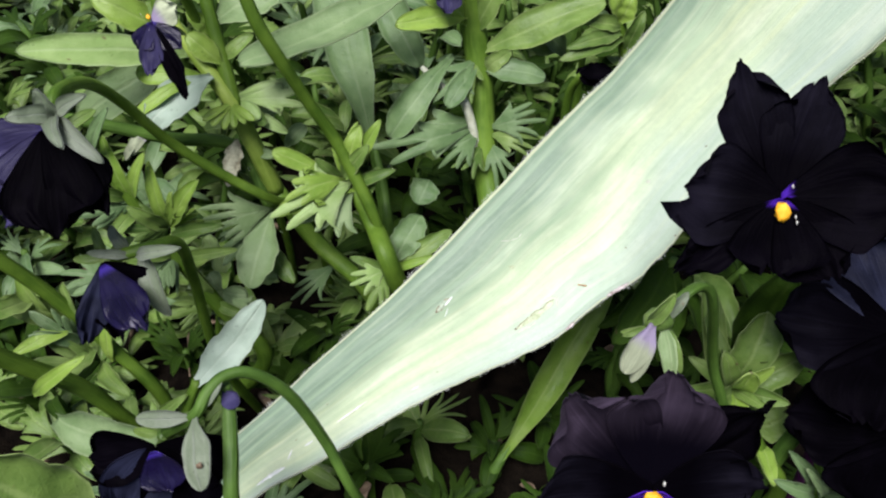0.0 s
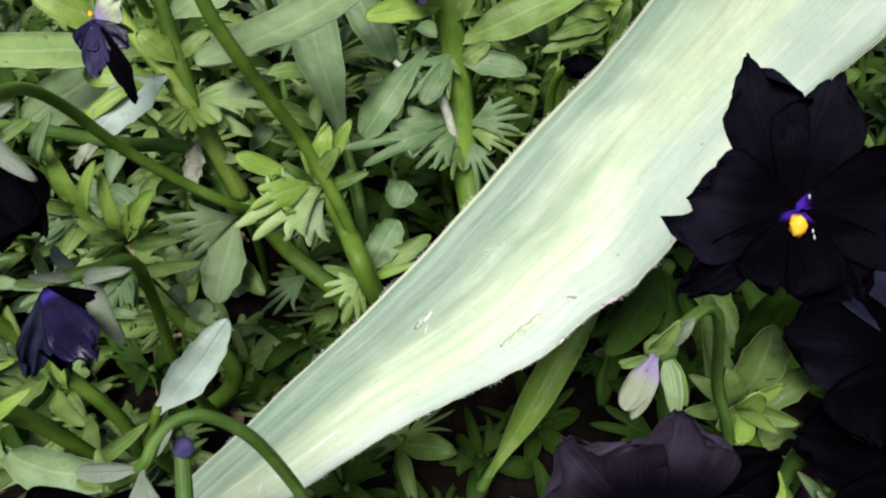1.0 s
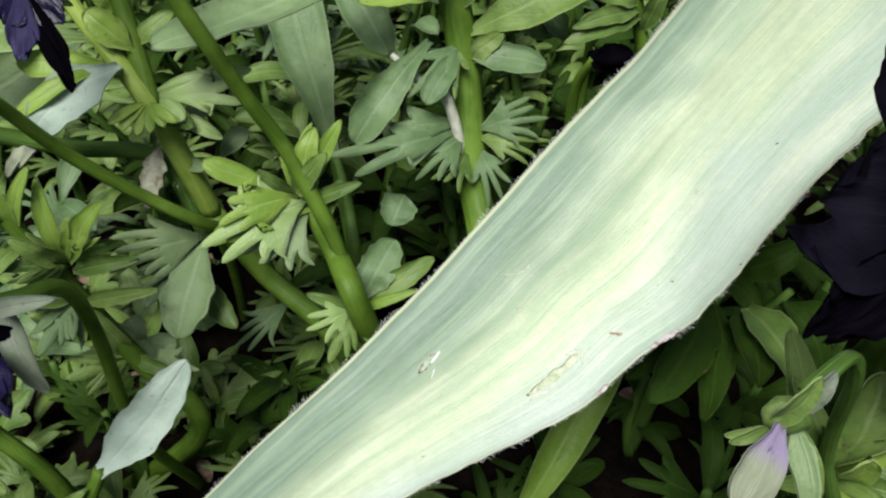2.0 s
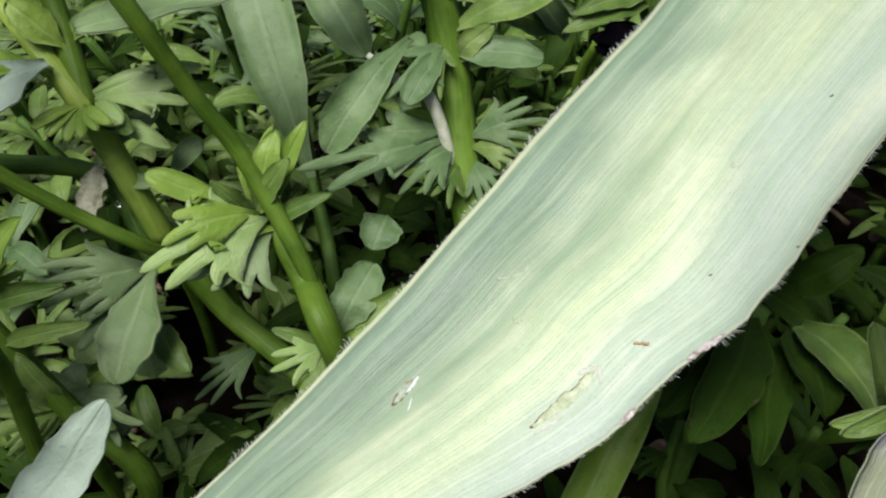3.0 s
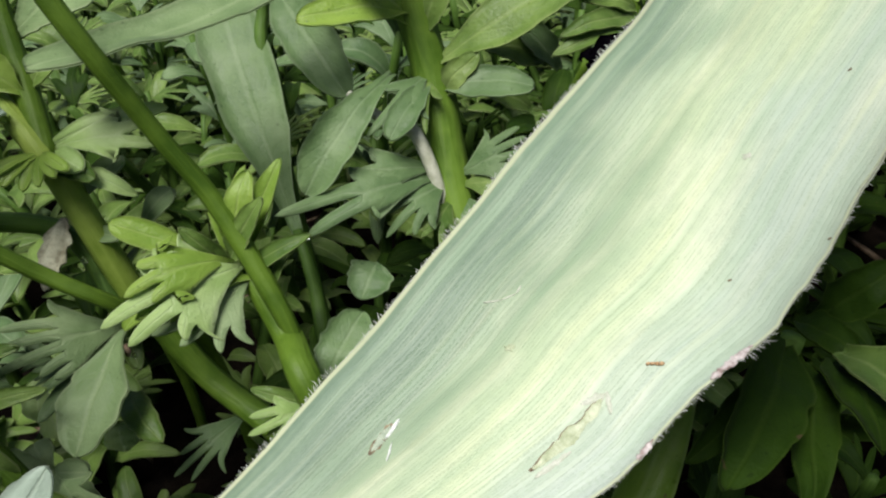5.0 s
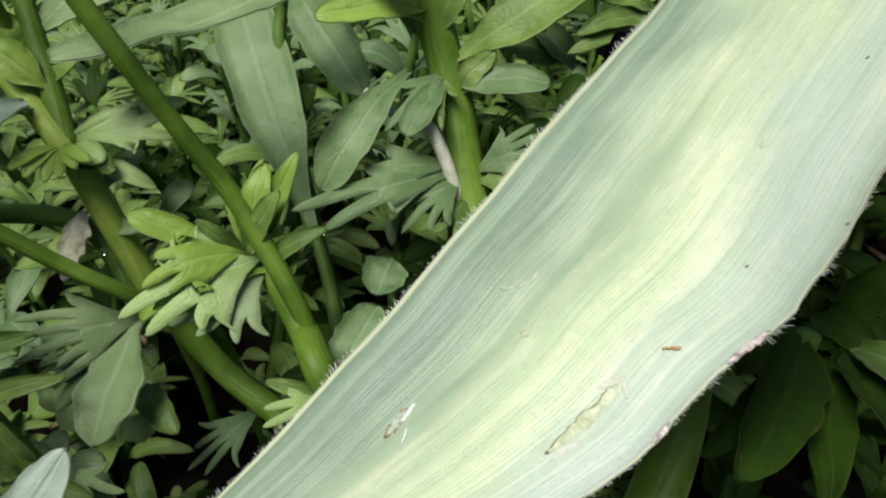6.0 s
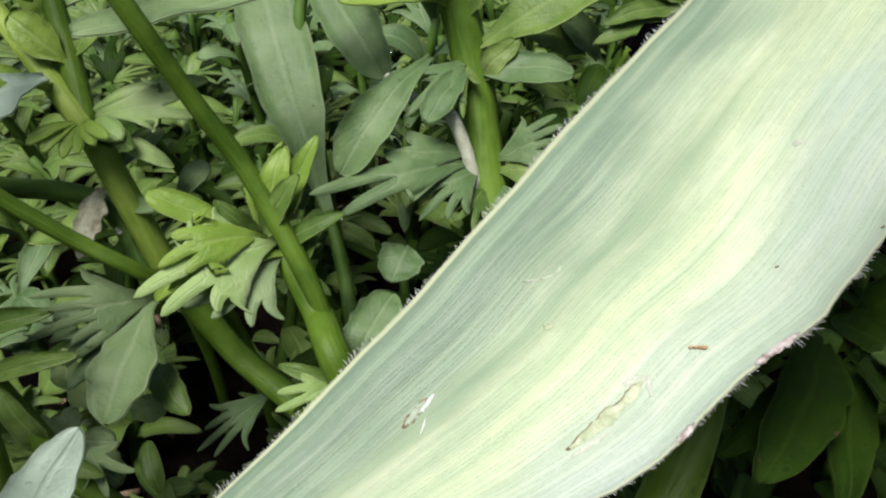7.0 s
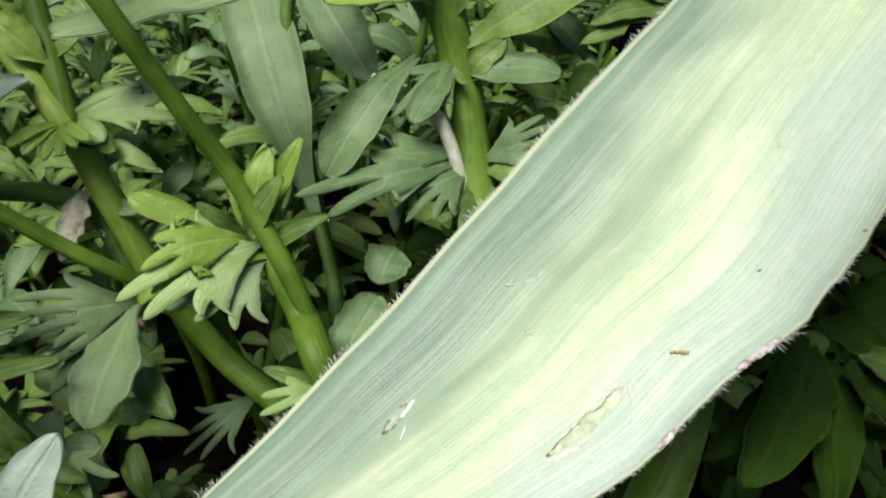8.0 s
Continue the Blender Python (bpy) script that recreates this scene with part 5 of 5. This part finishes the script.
def top_right_sprigs():
    root = thing("viola_plant", (0.034, 0.150, 0.0), "viola sprigs behind the strap leaf", "plant", VIOLA)
    stalk("stem", [(0.034, 0.150, -0.004), (0.0446, 0.1366, 0.0411), (0.0399, 0.1451, 0.0624), (0.0370, 0.1466, 0.0723), (0.0352, 0.1484, 0.0812)], [0.0015, 0.0014, 0.0013, 0.0012, 0.001], STEM, root)
    for base, tip, width, mat in (((0.0372, 0.1449, 0.0706), (0.0252, 0.1383, 0.0711), 0.0040, GREEN), ((0.0372, 0.1457, 0.0715), (0.0281, 0.1421, 0.0749), 0.0040, GREEN), ((0.0377, 0.1450, 0.0693), (0.0239, 0.1374, 0.0688), 0.0044, GREEN),
                                  ((0.0368, 0.1456, 0.0728), (0.0386, 0.1460, 0.0788), 0.0048, FRESH), ((0.0365, 0.1465, 0.0736), (0.0330, 0.1467, 0.0809), 0.0040, FRESH), ((0.0387, 0.1451, 0.0665), (0.0412, 0.1454, 0.0754), 0.0040, GREEN),
                                  ((0.0218, 0.1443, 0.0587), (0.0121, 0.1434, 0.0648), 0.0052, GREEN), ((0.0249, 0.1495, 0.0639), (0.0139, 0.1476, 0.0691), 0.0065, GREEN), ((0.0267, 0.1486, 0.0630), (0.0187, 0.1506, 0.0721), 0.0052, BLUE_GREEN)):
        leaf(root, base, tip, width, mat, profile="lance", bend=0.12, fold=0.3)
    bloom = thing("faded_bloom", (0.026, 0.128, 0.0), "small shrivelled black viola bloom", "flower")
    leaf(bloom, (0.0261, 0.1308, 0.0706), (0.0331, 0.1275, 0.0702), 0.0042, BLACK_PETAL, "petal", profile="round", fold=-0.5)
    leaf(bloom, (0.0270, 0.1295, 0.0708), (0.0326, 0.1279, 0.0720), 0.0034, BLACK_PETAL, "petal", profile="round", fold=0.5)
    stalk("flower_stalk", [(0.0272, 0.1304, 0.0702), (0.0255, 0.1332, 0.0589), (0.027, 0.130, 0.02), (0.026, 0.128, -0.003)], [0.0008, 0.0009, 0.0009, 0.001], STEM, bloom)
    small = thing("faded_bloom", (0.028, 0.139, 0.0), "small shrivelled black viola bloom", "flower")
    leaf(small, (0.0290, 0.1441, 0.0698), (0.0324, 0.1413, 0.0698), 0.0030, BLACK_PETAL, "petal", profile="round", fold=-0.4)
    leaf(small, (0.0292, 0.1434, 0.0691), (0.0321, 0.1426, 0.0711), 0.0026, BLACK_PETAL, "petal", profile="round", fold=0.4)
    stalk("flower_stalk", [(0.0298, 0.1445, 0.0688), (0.029, 0.141, 0.035), (0.028, 0.139, -0.003)], [0.0007, 0.0009, 0.001], STEM, small)


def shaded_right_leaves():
    root = thing("shaded_plant", (0.040, 0.105, 0.0), "broad leaves darkened for the shade of the strap leaf", "plant")
    # the strap leaf's shade is put into these leaves by the DEEP colour
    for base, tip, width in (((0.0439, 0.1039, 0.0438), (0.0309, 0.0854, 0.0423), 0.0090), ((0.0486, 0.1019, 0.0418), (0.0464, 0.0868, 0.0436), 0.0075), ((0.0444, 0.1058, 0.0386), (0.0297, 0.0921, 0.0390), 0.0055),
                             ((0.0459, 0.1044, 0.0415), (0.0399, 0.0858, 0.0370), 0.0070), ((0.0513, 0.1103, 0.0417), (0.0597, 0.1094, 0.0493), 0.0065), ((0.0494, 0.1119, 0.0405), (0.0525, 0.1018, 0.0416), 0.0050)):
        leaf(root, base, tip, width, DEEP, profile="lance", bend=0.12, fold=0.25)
    # GREEN instead of DEEP here puts light into the leaf's colour
    leaf(root, (0.0490, 0.1010, 0.0440), (0.0520, 0.0850, 0.0440), 0.0072, GREEN, "leaf", "leaf given a paler green as if lit", profile="lance", bend=0.16, fold=0.3)
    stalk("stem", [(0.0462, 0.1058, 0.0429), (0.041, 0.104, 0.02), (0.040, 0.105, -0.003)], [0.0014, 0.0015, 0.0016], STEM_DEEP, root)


# ---- the dark flowers ----
def flowers():
    camera_side = Vector((-0.18, -0.74, 0.64))
    big = [(17, 1.02, 0.56, -0.10, -4, DUSK_PETAL, 4, (0.1, 0.05, 0.5)), (-15, 0.90, 0.62, -0.08, -6, DUSK_PETAL, 8, (0.25, 0.12, 0.3), (-0.7, -0.06, 0.4)),
           (84, 0.70, 0.80, -0.02, -4, DUSK_PETAL, 11, (-0.88, 0.36, 0.16)), (-88, 0.84, 0.84, -0.01, -4, VIOLET_THROAT, 15), (128, 0.94, 0.36, 0.02, -8, VIOLET_THROAT, 21),
           (176, 0.58, 0.72, 0.03, -8, VIOLET_THROAT, 25, (0.3, -0.12, 0.2)), (214, 0.70, 0.66, 0.025, -10, BLACK_PETAL, 27)]
    viola_flower((0.0356, 0.0606, 0.0987), camera_side, (0.0, 0.6, 0.8), 0.0143, "open velvety black viola with a yellow eye", big,
                 [(0.0500, 0.0750, 0.0790), (0.0575, 0.0680, 0.0620), (0.066, 0.070, 0.02), (0.066, 0.070, -0.003)], STEM_PURPLE, rag_by=0.7, eye=0.72)
    second = [(30, 0.95, 0.85, -0.04, -6, NAVY_PETAL, 31), (-30, 0.95, 0.85, -0.06, -8, BLUE_PETAL, 33), (95, 0.95, 0.95, 0.0, -10, DUSK_PETAL, 35), (-95, 0.9, 0.9, 0.0, -8, BLACK_PETAL, 37), (180, 0.9, 1.1, 0.02, -15, BLACK_PETAL, 39)]
    viola_flower((0.0565, 0.0598, 0.0775), (-0.4, -0.65, 0.4), (0.1, 0.5, 0.9), 0.0152, "black viola seen from the side", second,
                 [(0.0594, 0.0624, 0.0730), (0.0649, 0.0573, 0.0566), (0.076, 0.062, 0.02), (0.076, 0.062, -0.003)], STEM_PURPLE, eye=0)
    third = [(20, 0.95, 0.85, -0.08, -6, BLACK_PETAL, 101), (-40, 0.95, 0.85, -0.06, -8, BLACK_PETAL, 103), (95, 0.95, 0.95, 0.0, -10, BLACK_PETAL, 105), (-105, 0.9, 0.9, 0.0, -8, BLACK_PETAL, 107), (180, 0.9, 1.1, 0.02, -15, BLACK_PETAL, 109)]
    viola_flower((0.0595, 0.0533, 0.0639), (-0.45, -0.7, 0.35), (0.0, 0.4, 0.9), 0.0148, "black viola low among the leaves", third,
                 [(0.0684, 0.0529, 0.0550), (0.080, 0.055, 0.02), (0.080, 0.055, -0.003)], STEM_PURPLE, eye=0)
    low = [(40, 1.0, 0.92, -0.10, 0, BROWN_PETAL, 41), (-3, 0.98, 0.86, -0.05, -3, BROWN_PETAL, 43), (-45, 0.98, 0.50, -0.11, -2, BLACK_PETAL, 46, (0.0, 0.12, 0.3)),
           (100, 0.84, 0.80, 0.0, -8, DUSK_PETAL, 45), (-84, 0.80, 0.72, 0.02, -12, DUSK_PETAL, 47), (180, 0.85, 1.15, 0.03, -18, VIOLET_THROAT, 49)]
    viola_flower((0.0222, 0.0393, 0.0767), (-0.05, -0.86, 0.35), (0, 0.35, 0.95), 0.0146, "open brownish black viola with a yellow eye", low,
                 [(0.0282, 0.0416, 0.0635), (0.0329, 0.0416, 0.0522), (0.030, 0.044, 0.02), (0.030, 0.046, -0.003)], rag_by=0.3)
    nod = [(-4, 1.0, 1.0, 0.03, -4, BLACK_PETAL, 51), (22, 0.92, 0.70, 0.05, -8, BLACK_PETAL, 55, (-0.5, 0.10, 0.3)), (-34, 1.0, 0.80, -0.02, -10, BLUE_PETAL, 53), (-72, 0.74, 0.75, -0.04, -14, BLUE_PETAL, 57)]
    nodding = viola_flower((-0.0541, 0.0857, 0.0892), (0.1, -0.62, 0.6), (0.15, -0.5, -0.82), 0.0143, "nodding black viola seen from behind", nod,
                 [(-0.0542, 0.0908, 0.0914), (-0.0560, 0.1032, 0.0855), (-0.0550, 0.1099, 0.0780), (-0.0506, 0.1145, 0.0657), (-0.0424, 0.1161, 0.0560), (-0.0347, 0.1174, 0.0488), (-0.0300, 0.1290, 0.0330), (-0.028, 0.132, -0.003)], eye=0, rag_by=0.8)
    for tip, width in (((-0.0439, 0.0779, 0.0899), 0.0030), ((-0.0553, 0.0803, 0.0951), 0.0032), ((-0.0462, 0.0841, 0.0961), 0.0026), ((-0.0528, 0.0845, 0.0965), 0.0026), ((-0.0482, 0.0776, 0.0925), 0.0028)):
        leaf(nodding, (-0.0515, 0.0846, 0.0924), tip, width, SEPAL, "sepal", "pale grey-green sepal", profile="lance", bend=0.15, fold=0.3)
    folded = [(-20, 1.02, 0.40, 0.08, -2, NAVY_PETAL, 61, (0.4, 0.08, 0.3)), (20, 0.94, 0.60, 0.10, 2, INDIGO_PETAL, 63, (-0.5, 0.10, 0.3)), (44, 0.82, 0.46, -0.03, -20, BLACK_PETAL, 67), (2, 0.98, 0.60, -0.05, 4, BLACK_PETAL, 69)]
    closed = viola_flower((-0.0502, 0.0787, 0.0703), (0.25, -0.75, 0.5), (0.08, -0.45, -0.9), 0.0118, "half closed violet-black viola", folded,
                 [(-0.0449, 0.0836, 0.0687), (-0.0433, 0.0897, 0.0635), (-0.0453, 0.0947, 0.0487), (-0.0441, 0.0917, 0.0288), (-0.042, 0.100, -0.003)], eye=0, rag_by=0.9)
    for base, tip, width in (((-0.0465, 0.0840, 0.0680), (-0.0425, 0.0772, 0.0600), 0.0040), ((-0.0468, 0.0821, 0.0686), (-0.0540, 0.0818, 0.0694), 0.0018), ((-0.0468, 0.0821, 0.0686), (-0.0391, 0.0807, 0.0715), 0.0026), ((-0.0480, 0.0828, 0.0686), (-0.0507, 0.0850, 0.0720), 0.0024)):
        leaf(closed, base, tip, width, SEPAL, "sepal", "pale grey-green sepal", profile="lance", bend=0.2, fold=0.3)
    droop = [(6, 1.25, 0.34, 0.0, -4, BLACK_PETAL, 71, (0.6, 0.1, 0.3)), (-24, 0.85, 0.42, 0.03, -8, BLUE_PETAL, 73), (30, 0.62, 0.42, 0.02, -12, INDIGO_PETAL, 75), (-48, 0.5, 0.42, 0.02, -12, INDIGO_PETAL, 77), (105, 0.5, 0.5, 0.0, -10, LILAC_PETAL, 79)]
    viola_flower((-0.0471, 0.1136, 0.0902), (-0.1, -0.75, 0.5), (0.35, -0.4, -0.9), 0.0100, "wilting black viola with one hanging petal", droop,
                 [(-0.0468, 0.1200, 0.0938), (-0.0468, 0.1312, 0.0852), (-0.0447, 0.1340, 0.0626), (-0.040, 0.140, 0.02), (-0.040, 0.140, -0.003)], eye=0.45)
    front = [(14, 1.15, 1.1, 0.0, -8, BLACK_PETAL, 81), (-34, 1.0, 0.9, 0.0, -10, NAVY_PETAL, 83), (60, 0.95, 0.9, 0.02, -14, BLACK_PETAL, 85), (-80, 0.9, 0.8, 0.02, -14, BLACK_PETAL, 87), (10, 0.55, 0.60, 0.10, -6, INDIGO_PETAL, 88)]
    front_bloom = viola_flower((-0.0333, 0.0466, 0.0728), (0.0, -0.8, 0.4), (0.1, -0.3, -0.95), 0.0098, "nodding violet-black viola on a hooked stalk", front,
                 [(-0.0281, 0.0482, 0.0772), (-0.0268, 0.0500, 0.0788), (-0.0250, 0.0520, 0.0794), (-0.0222, 0.0530, 0.0786), (-0.0186, 0.0532, 0.0740), (-0.0151, 0.0520, 0.0654), (-0.0110, 0.0492, 0.0541), (-0.006, 0.058, 0.02), (-0.004, 0.060, -0.003)], STEM_DEEP, eye=0, stalk_radius=0.00072)
    stalk("side_shoot", [(-0.0252, 0.0518, 0.0780), (-0.0251, 0.0510, 0.0758), (-0.0243, 0.0458, 0.0733), (-0.0239, 0.0407, 0.0690), (-0.0230, 0.0370, 0.0560), (-0.022, 0.036, 0.03), (-0.022, 0.036, -0.003)], [0.0006, 0.0008, 0.0009, 0.0009, 0.0010, 0.0011, 0.0012], STEM_DEEP, front_bloom)
    leaf(front_bloom, (-0.0279, 0.0478, 0.0776), (-0.0262, 0.0402, 0.0748), 0.0034, SEPAL, "sepal", "translucent grey sepal with a brown spot", profile="oblong", bend=0.15, fold=-0.4)
    lump("brown_spot", front_bloom, (-0.0263, 0.0421, 0.0768), (0.0004, 0.0003, 0.0004), BARK, None, "small brown spot on the sepal", 12, 0.5, 5, 6)
    leaf(front_bloom, (-0.0279, 0.0481, 0.0770), (-0.0350, 0.0482, 0.0765), 0.0020, SEPAL, "sepal", profile="oblong", bend=0.1)
    leaf(front_bloom, (-0.0276, 0.0486, 0.0776), (-0.0252, 0.0512, 0.0796), 0.0016, SEPAL, "sepal", profile="lance", bend=0.1)
    leaf(front_bloom, (-0.0255, 0.0514, 0.0775), (-0.0238, 0.0498, 0.0764), 0.0022, BLUE_PETAL, "petal", "small torn blue petal", profile="oblong", bend=0.1)
    top = [(0, 0.8, 0.6, 0, -8, BLUE_PETAL, 91), (60, 0.6, 0.6, 0, -10, BLACK_PETAL, 93), (-60, 0.6, 0.6, 0, -10, BLUE_PETAL, 95)]
    viola_flower((0.0012, 0.1398, 0.0853), (0.0, -0.8, 0.4), (0.0, -0.4, -0.9), 0.0085, "small nodding violet bloom", top,
                 [(0.0017, 0.1440, 0.0867), (0.0054, 0.1513, 0.0799), (0.010, 0.150, 0.03), (0.010, 0.150, -0.003)], eye=0)


# ---- the rest of the bed ----
def shoot_pieces(x, y, height, wanted):
    """The stem and leaves of one filler shoot: rows of (kind, piece)."""
    lean = Vector((rng.uniform(-0.35, 0.35), rng.uniform(-0.3, 0.3), 0))
    foot, head = Vector((x, y, -0.002)), Vector((x, y, 0)) + (UP + lean) * height
    mid = (foot + head) / 2 + Vector((rng.uniform(-1, 1), rng.uniform(-1, 1), 0)) * height * 0.08
    out = [("stem", tube([foot, mid, head], [0.0015, 0.0013, 0.0008], 6, 8))]
    for k in range(wanted):
        s = 0.25 + 0.75 * (k + rng.random()) / wanted
        root = foot.lerp(mid, s * 2) if s < 0.5 else mid.lerp(head, s * 2 - 1)
        a = k * 2.4 + rng.uniform(-0.5, 0.5)
        rise = rng.uniform(-0.25, 0.55) + 0.35 * s
        way = Vector((math.cos(a) * math.cos(rise), math.sin(a) * math.cos(rise), math.sin(rise)))
        face = UP * 0.9 - way * 0.3 + Vector((0, -0.35, 0))
        if k % 5 < 3:
            size = rng.uniform(0.008, 0.016)
            out.append(("leaf", blade(root, root + way * size, size * rng.uniform(0.24, 0.42), bend=rng.uniform(0.05, 0.25), face=face, profile=rng.choice(("oblong", "spoon", "lance")), fold=rng.uniform(0.1, 0.4), curl=rng.uniform(0, 0.5), steps=8)))
        else:
            size = rng.uniform(0.008, 0.014)
            out.append(("stipule", palm(root, root + way * size * 1.15, spread=rng.uniform(0.35, 0.6), lobes=rng.choice((3, 4, 5)), web=rng.uniform(0.35, 0.55), face=face, steps=4, droop=rng.uniform(0.1, 0.5))))
    return out


def bed():
    # DEEP in both lists paints in the shade down among the leaves
    colours, shade_greens = (GREEN, DEEP, BLUE_GREEN, GREEN, DEEP, GREEN), (DEEP, DEEP, GREEN)
    spots, joined = [], {}
    for j in range(36):
        for i in range(37):
            x, y = (i - 18) * 0.016 + rng.uniform(-0.008, 0.008), 0.004 + j * 0.015 + rng.uniform(-0.008, 0.008)
            roof = y - 0.062 if y < 0.098 else max(0.012, y - 0.102) if y < 0.15 else min(0.075, y - 0.100)
            if abs(x) > 0.12 + y * 0.6 or roof < 0.004 or (x > 0.030 and y < 0.13):
                continue
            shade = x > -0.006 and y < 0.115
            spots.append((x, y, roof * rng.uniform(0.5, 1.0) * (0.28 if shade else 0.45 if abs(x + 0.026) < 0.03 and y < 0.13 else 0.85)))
    # the same growth goes on all round, low where one stands over it
    for j in range(34):
        for i in range(34):
            x, y = (i - 16.5) * 0.034 + rng.uniform(-0.014, 0.014), -0.36 + j * 0.034 + rng.uniform(-0.014, 0.014)
            inner = y > 0.0 and y < 0.56 and abs(x) < 0.12 + y * 0.6
            if inner or (abs(x) < 0.07 and y > -0.05 and y < 0.06):
                continue
            spots.append((x, y, (0.022 if math.hypot(x, y) < 0.14 else 0.07) * rng.uniform(0.6, 1.0)))
    close = sorted(spots, key=lambda q: math.hypot(q[0], q[1] - 0.115))[:120]
    for x, y, height in spots:
        # spots under the strap leaf and taller plants get shade as darker leaf colour
        mat = rng.choice(shade_greens if (x > -0.006 and y < 0.115) or (y < 0.088 and x > -0.03) or (x > 0.002 and y > 0.125 and y < 0.24) else colours)
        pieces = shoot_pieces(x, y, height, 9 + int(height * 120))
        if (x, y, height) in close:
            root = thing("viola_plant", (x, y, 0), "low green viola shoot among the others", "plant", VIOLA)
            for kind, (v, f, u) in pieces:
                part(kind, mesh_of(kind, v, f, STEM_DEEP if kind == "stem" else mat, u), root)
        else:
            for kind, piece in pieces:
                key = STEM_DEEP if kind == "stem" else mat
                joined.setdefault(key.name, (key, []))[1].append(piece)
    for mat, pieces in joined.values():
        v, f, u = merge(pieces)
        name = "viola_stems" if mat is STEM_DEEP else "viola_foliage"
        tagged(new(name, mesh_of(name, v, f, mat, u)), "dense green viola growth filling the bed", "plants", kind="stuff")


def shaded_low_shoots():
    # deep shade of this corner is coloured into the leaves and stems
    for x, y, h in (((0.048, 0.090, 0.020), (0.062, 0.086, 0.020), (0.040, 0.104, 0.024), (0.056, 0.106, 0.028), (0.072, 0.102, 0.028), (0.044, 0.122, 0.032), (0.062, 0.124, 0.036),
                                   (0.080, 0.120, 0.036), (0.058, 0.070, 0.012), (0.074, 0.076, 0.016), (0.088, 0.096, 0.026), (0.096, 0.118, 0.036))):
        root = thing("shaded_shoot", (x, y, 0), "low shoot with leaves darkened for deep shade", "plant", "shaded shoots")
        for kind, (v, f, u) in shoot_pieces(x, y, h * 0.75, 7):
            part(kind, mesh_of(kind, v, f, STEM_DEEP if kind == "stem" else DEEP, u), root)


def litter():
    pieces = []
    for k in range(300):
        x, y = rng.uniform(-0.2, 0.2), rng.uniform(0.03, 0.4)
        a, size = rng.uniform(0, 6.28), rng.uniform(0.003, 0.008)
        p = Vector((x, y, rng.uniform(0.0015, 0.005)))
        way = Vector((math.cos(a), math.sin(a), rng.uniform(-0.1, 0.25)))
        if k % 3:
            pieces.append(blade(p, p + way * size, size * rng.uniform(0.3, 0.7), face=(rng.uniform(-.4, .4), rng.uniform(-.4, .4), 1), profile="round", curl=0.5, steps=6))
        else:
            pieces.append(tube([p, p + way * size, p + way * size * 2], [0.0007, 0.0006, 0.0003], 5, 5))
    v, f, u = merge(pieces)
    tagged(new("plant_litter", mesh_of("plant_litter", v, f, BARK, u)), "brown dry leaf bits and twigs on the soil", "litter", kind="stuff")


def drops():
    for at, size in (((-0.0150, 0.1156, 0.0470), 0.0008), ((-0.0107, 0.1230, 0.0529), 0.0005), ((-0.0254, 0.1118, 0.0516), 0.0005), ((-0.0393, 0.1220, 0.0533), 0.0005), ((-0.0332, 0.1137, 0.0437), 0.0004), ((-0.0040, 0.1469, 0.0670), 0.0005), ((-0.0068, 0.1484, 0.0699), 0.0005)):
        drop = thing("water_drop", at, "clear water drop clinging to a viola leaf", "water drop", "water drops")
        lump("drop", drop, at, (size, size * 0.8, size), WATER, None, "", 3, 0.12, 8, 12)


drops()
scars()
central_plant()
leaning_plant()
upright_plant()
broad_leaf_plant()
dry_straw()
lower_right_rosette()
buds()
strap_neighbour()
front_pale_leaf()
left_shoots()
corner_shoots()
corner_rosette()
top_right_sprigs()
shaded_right_leaves()
flowers()
litter()
shaded_low_shoots()
bed()
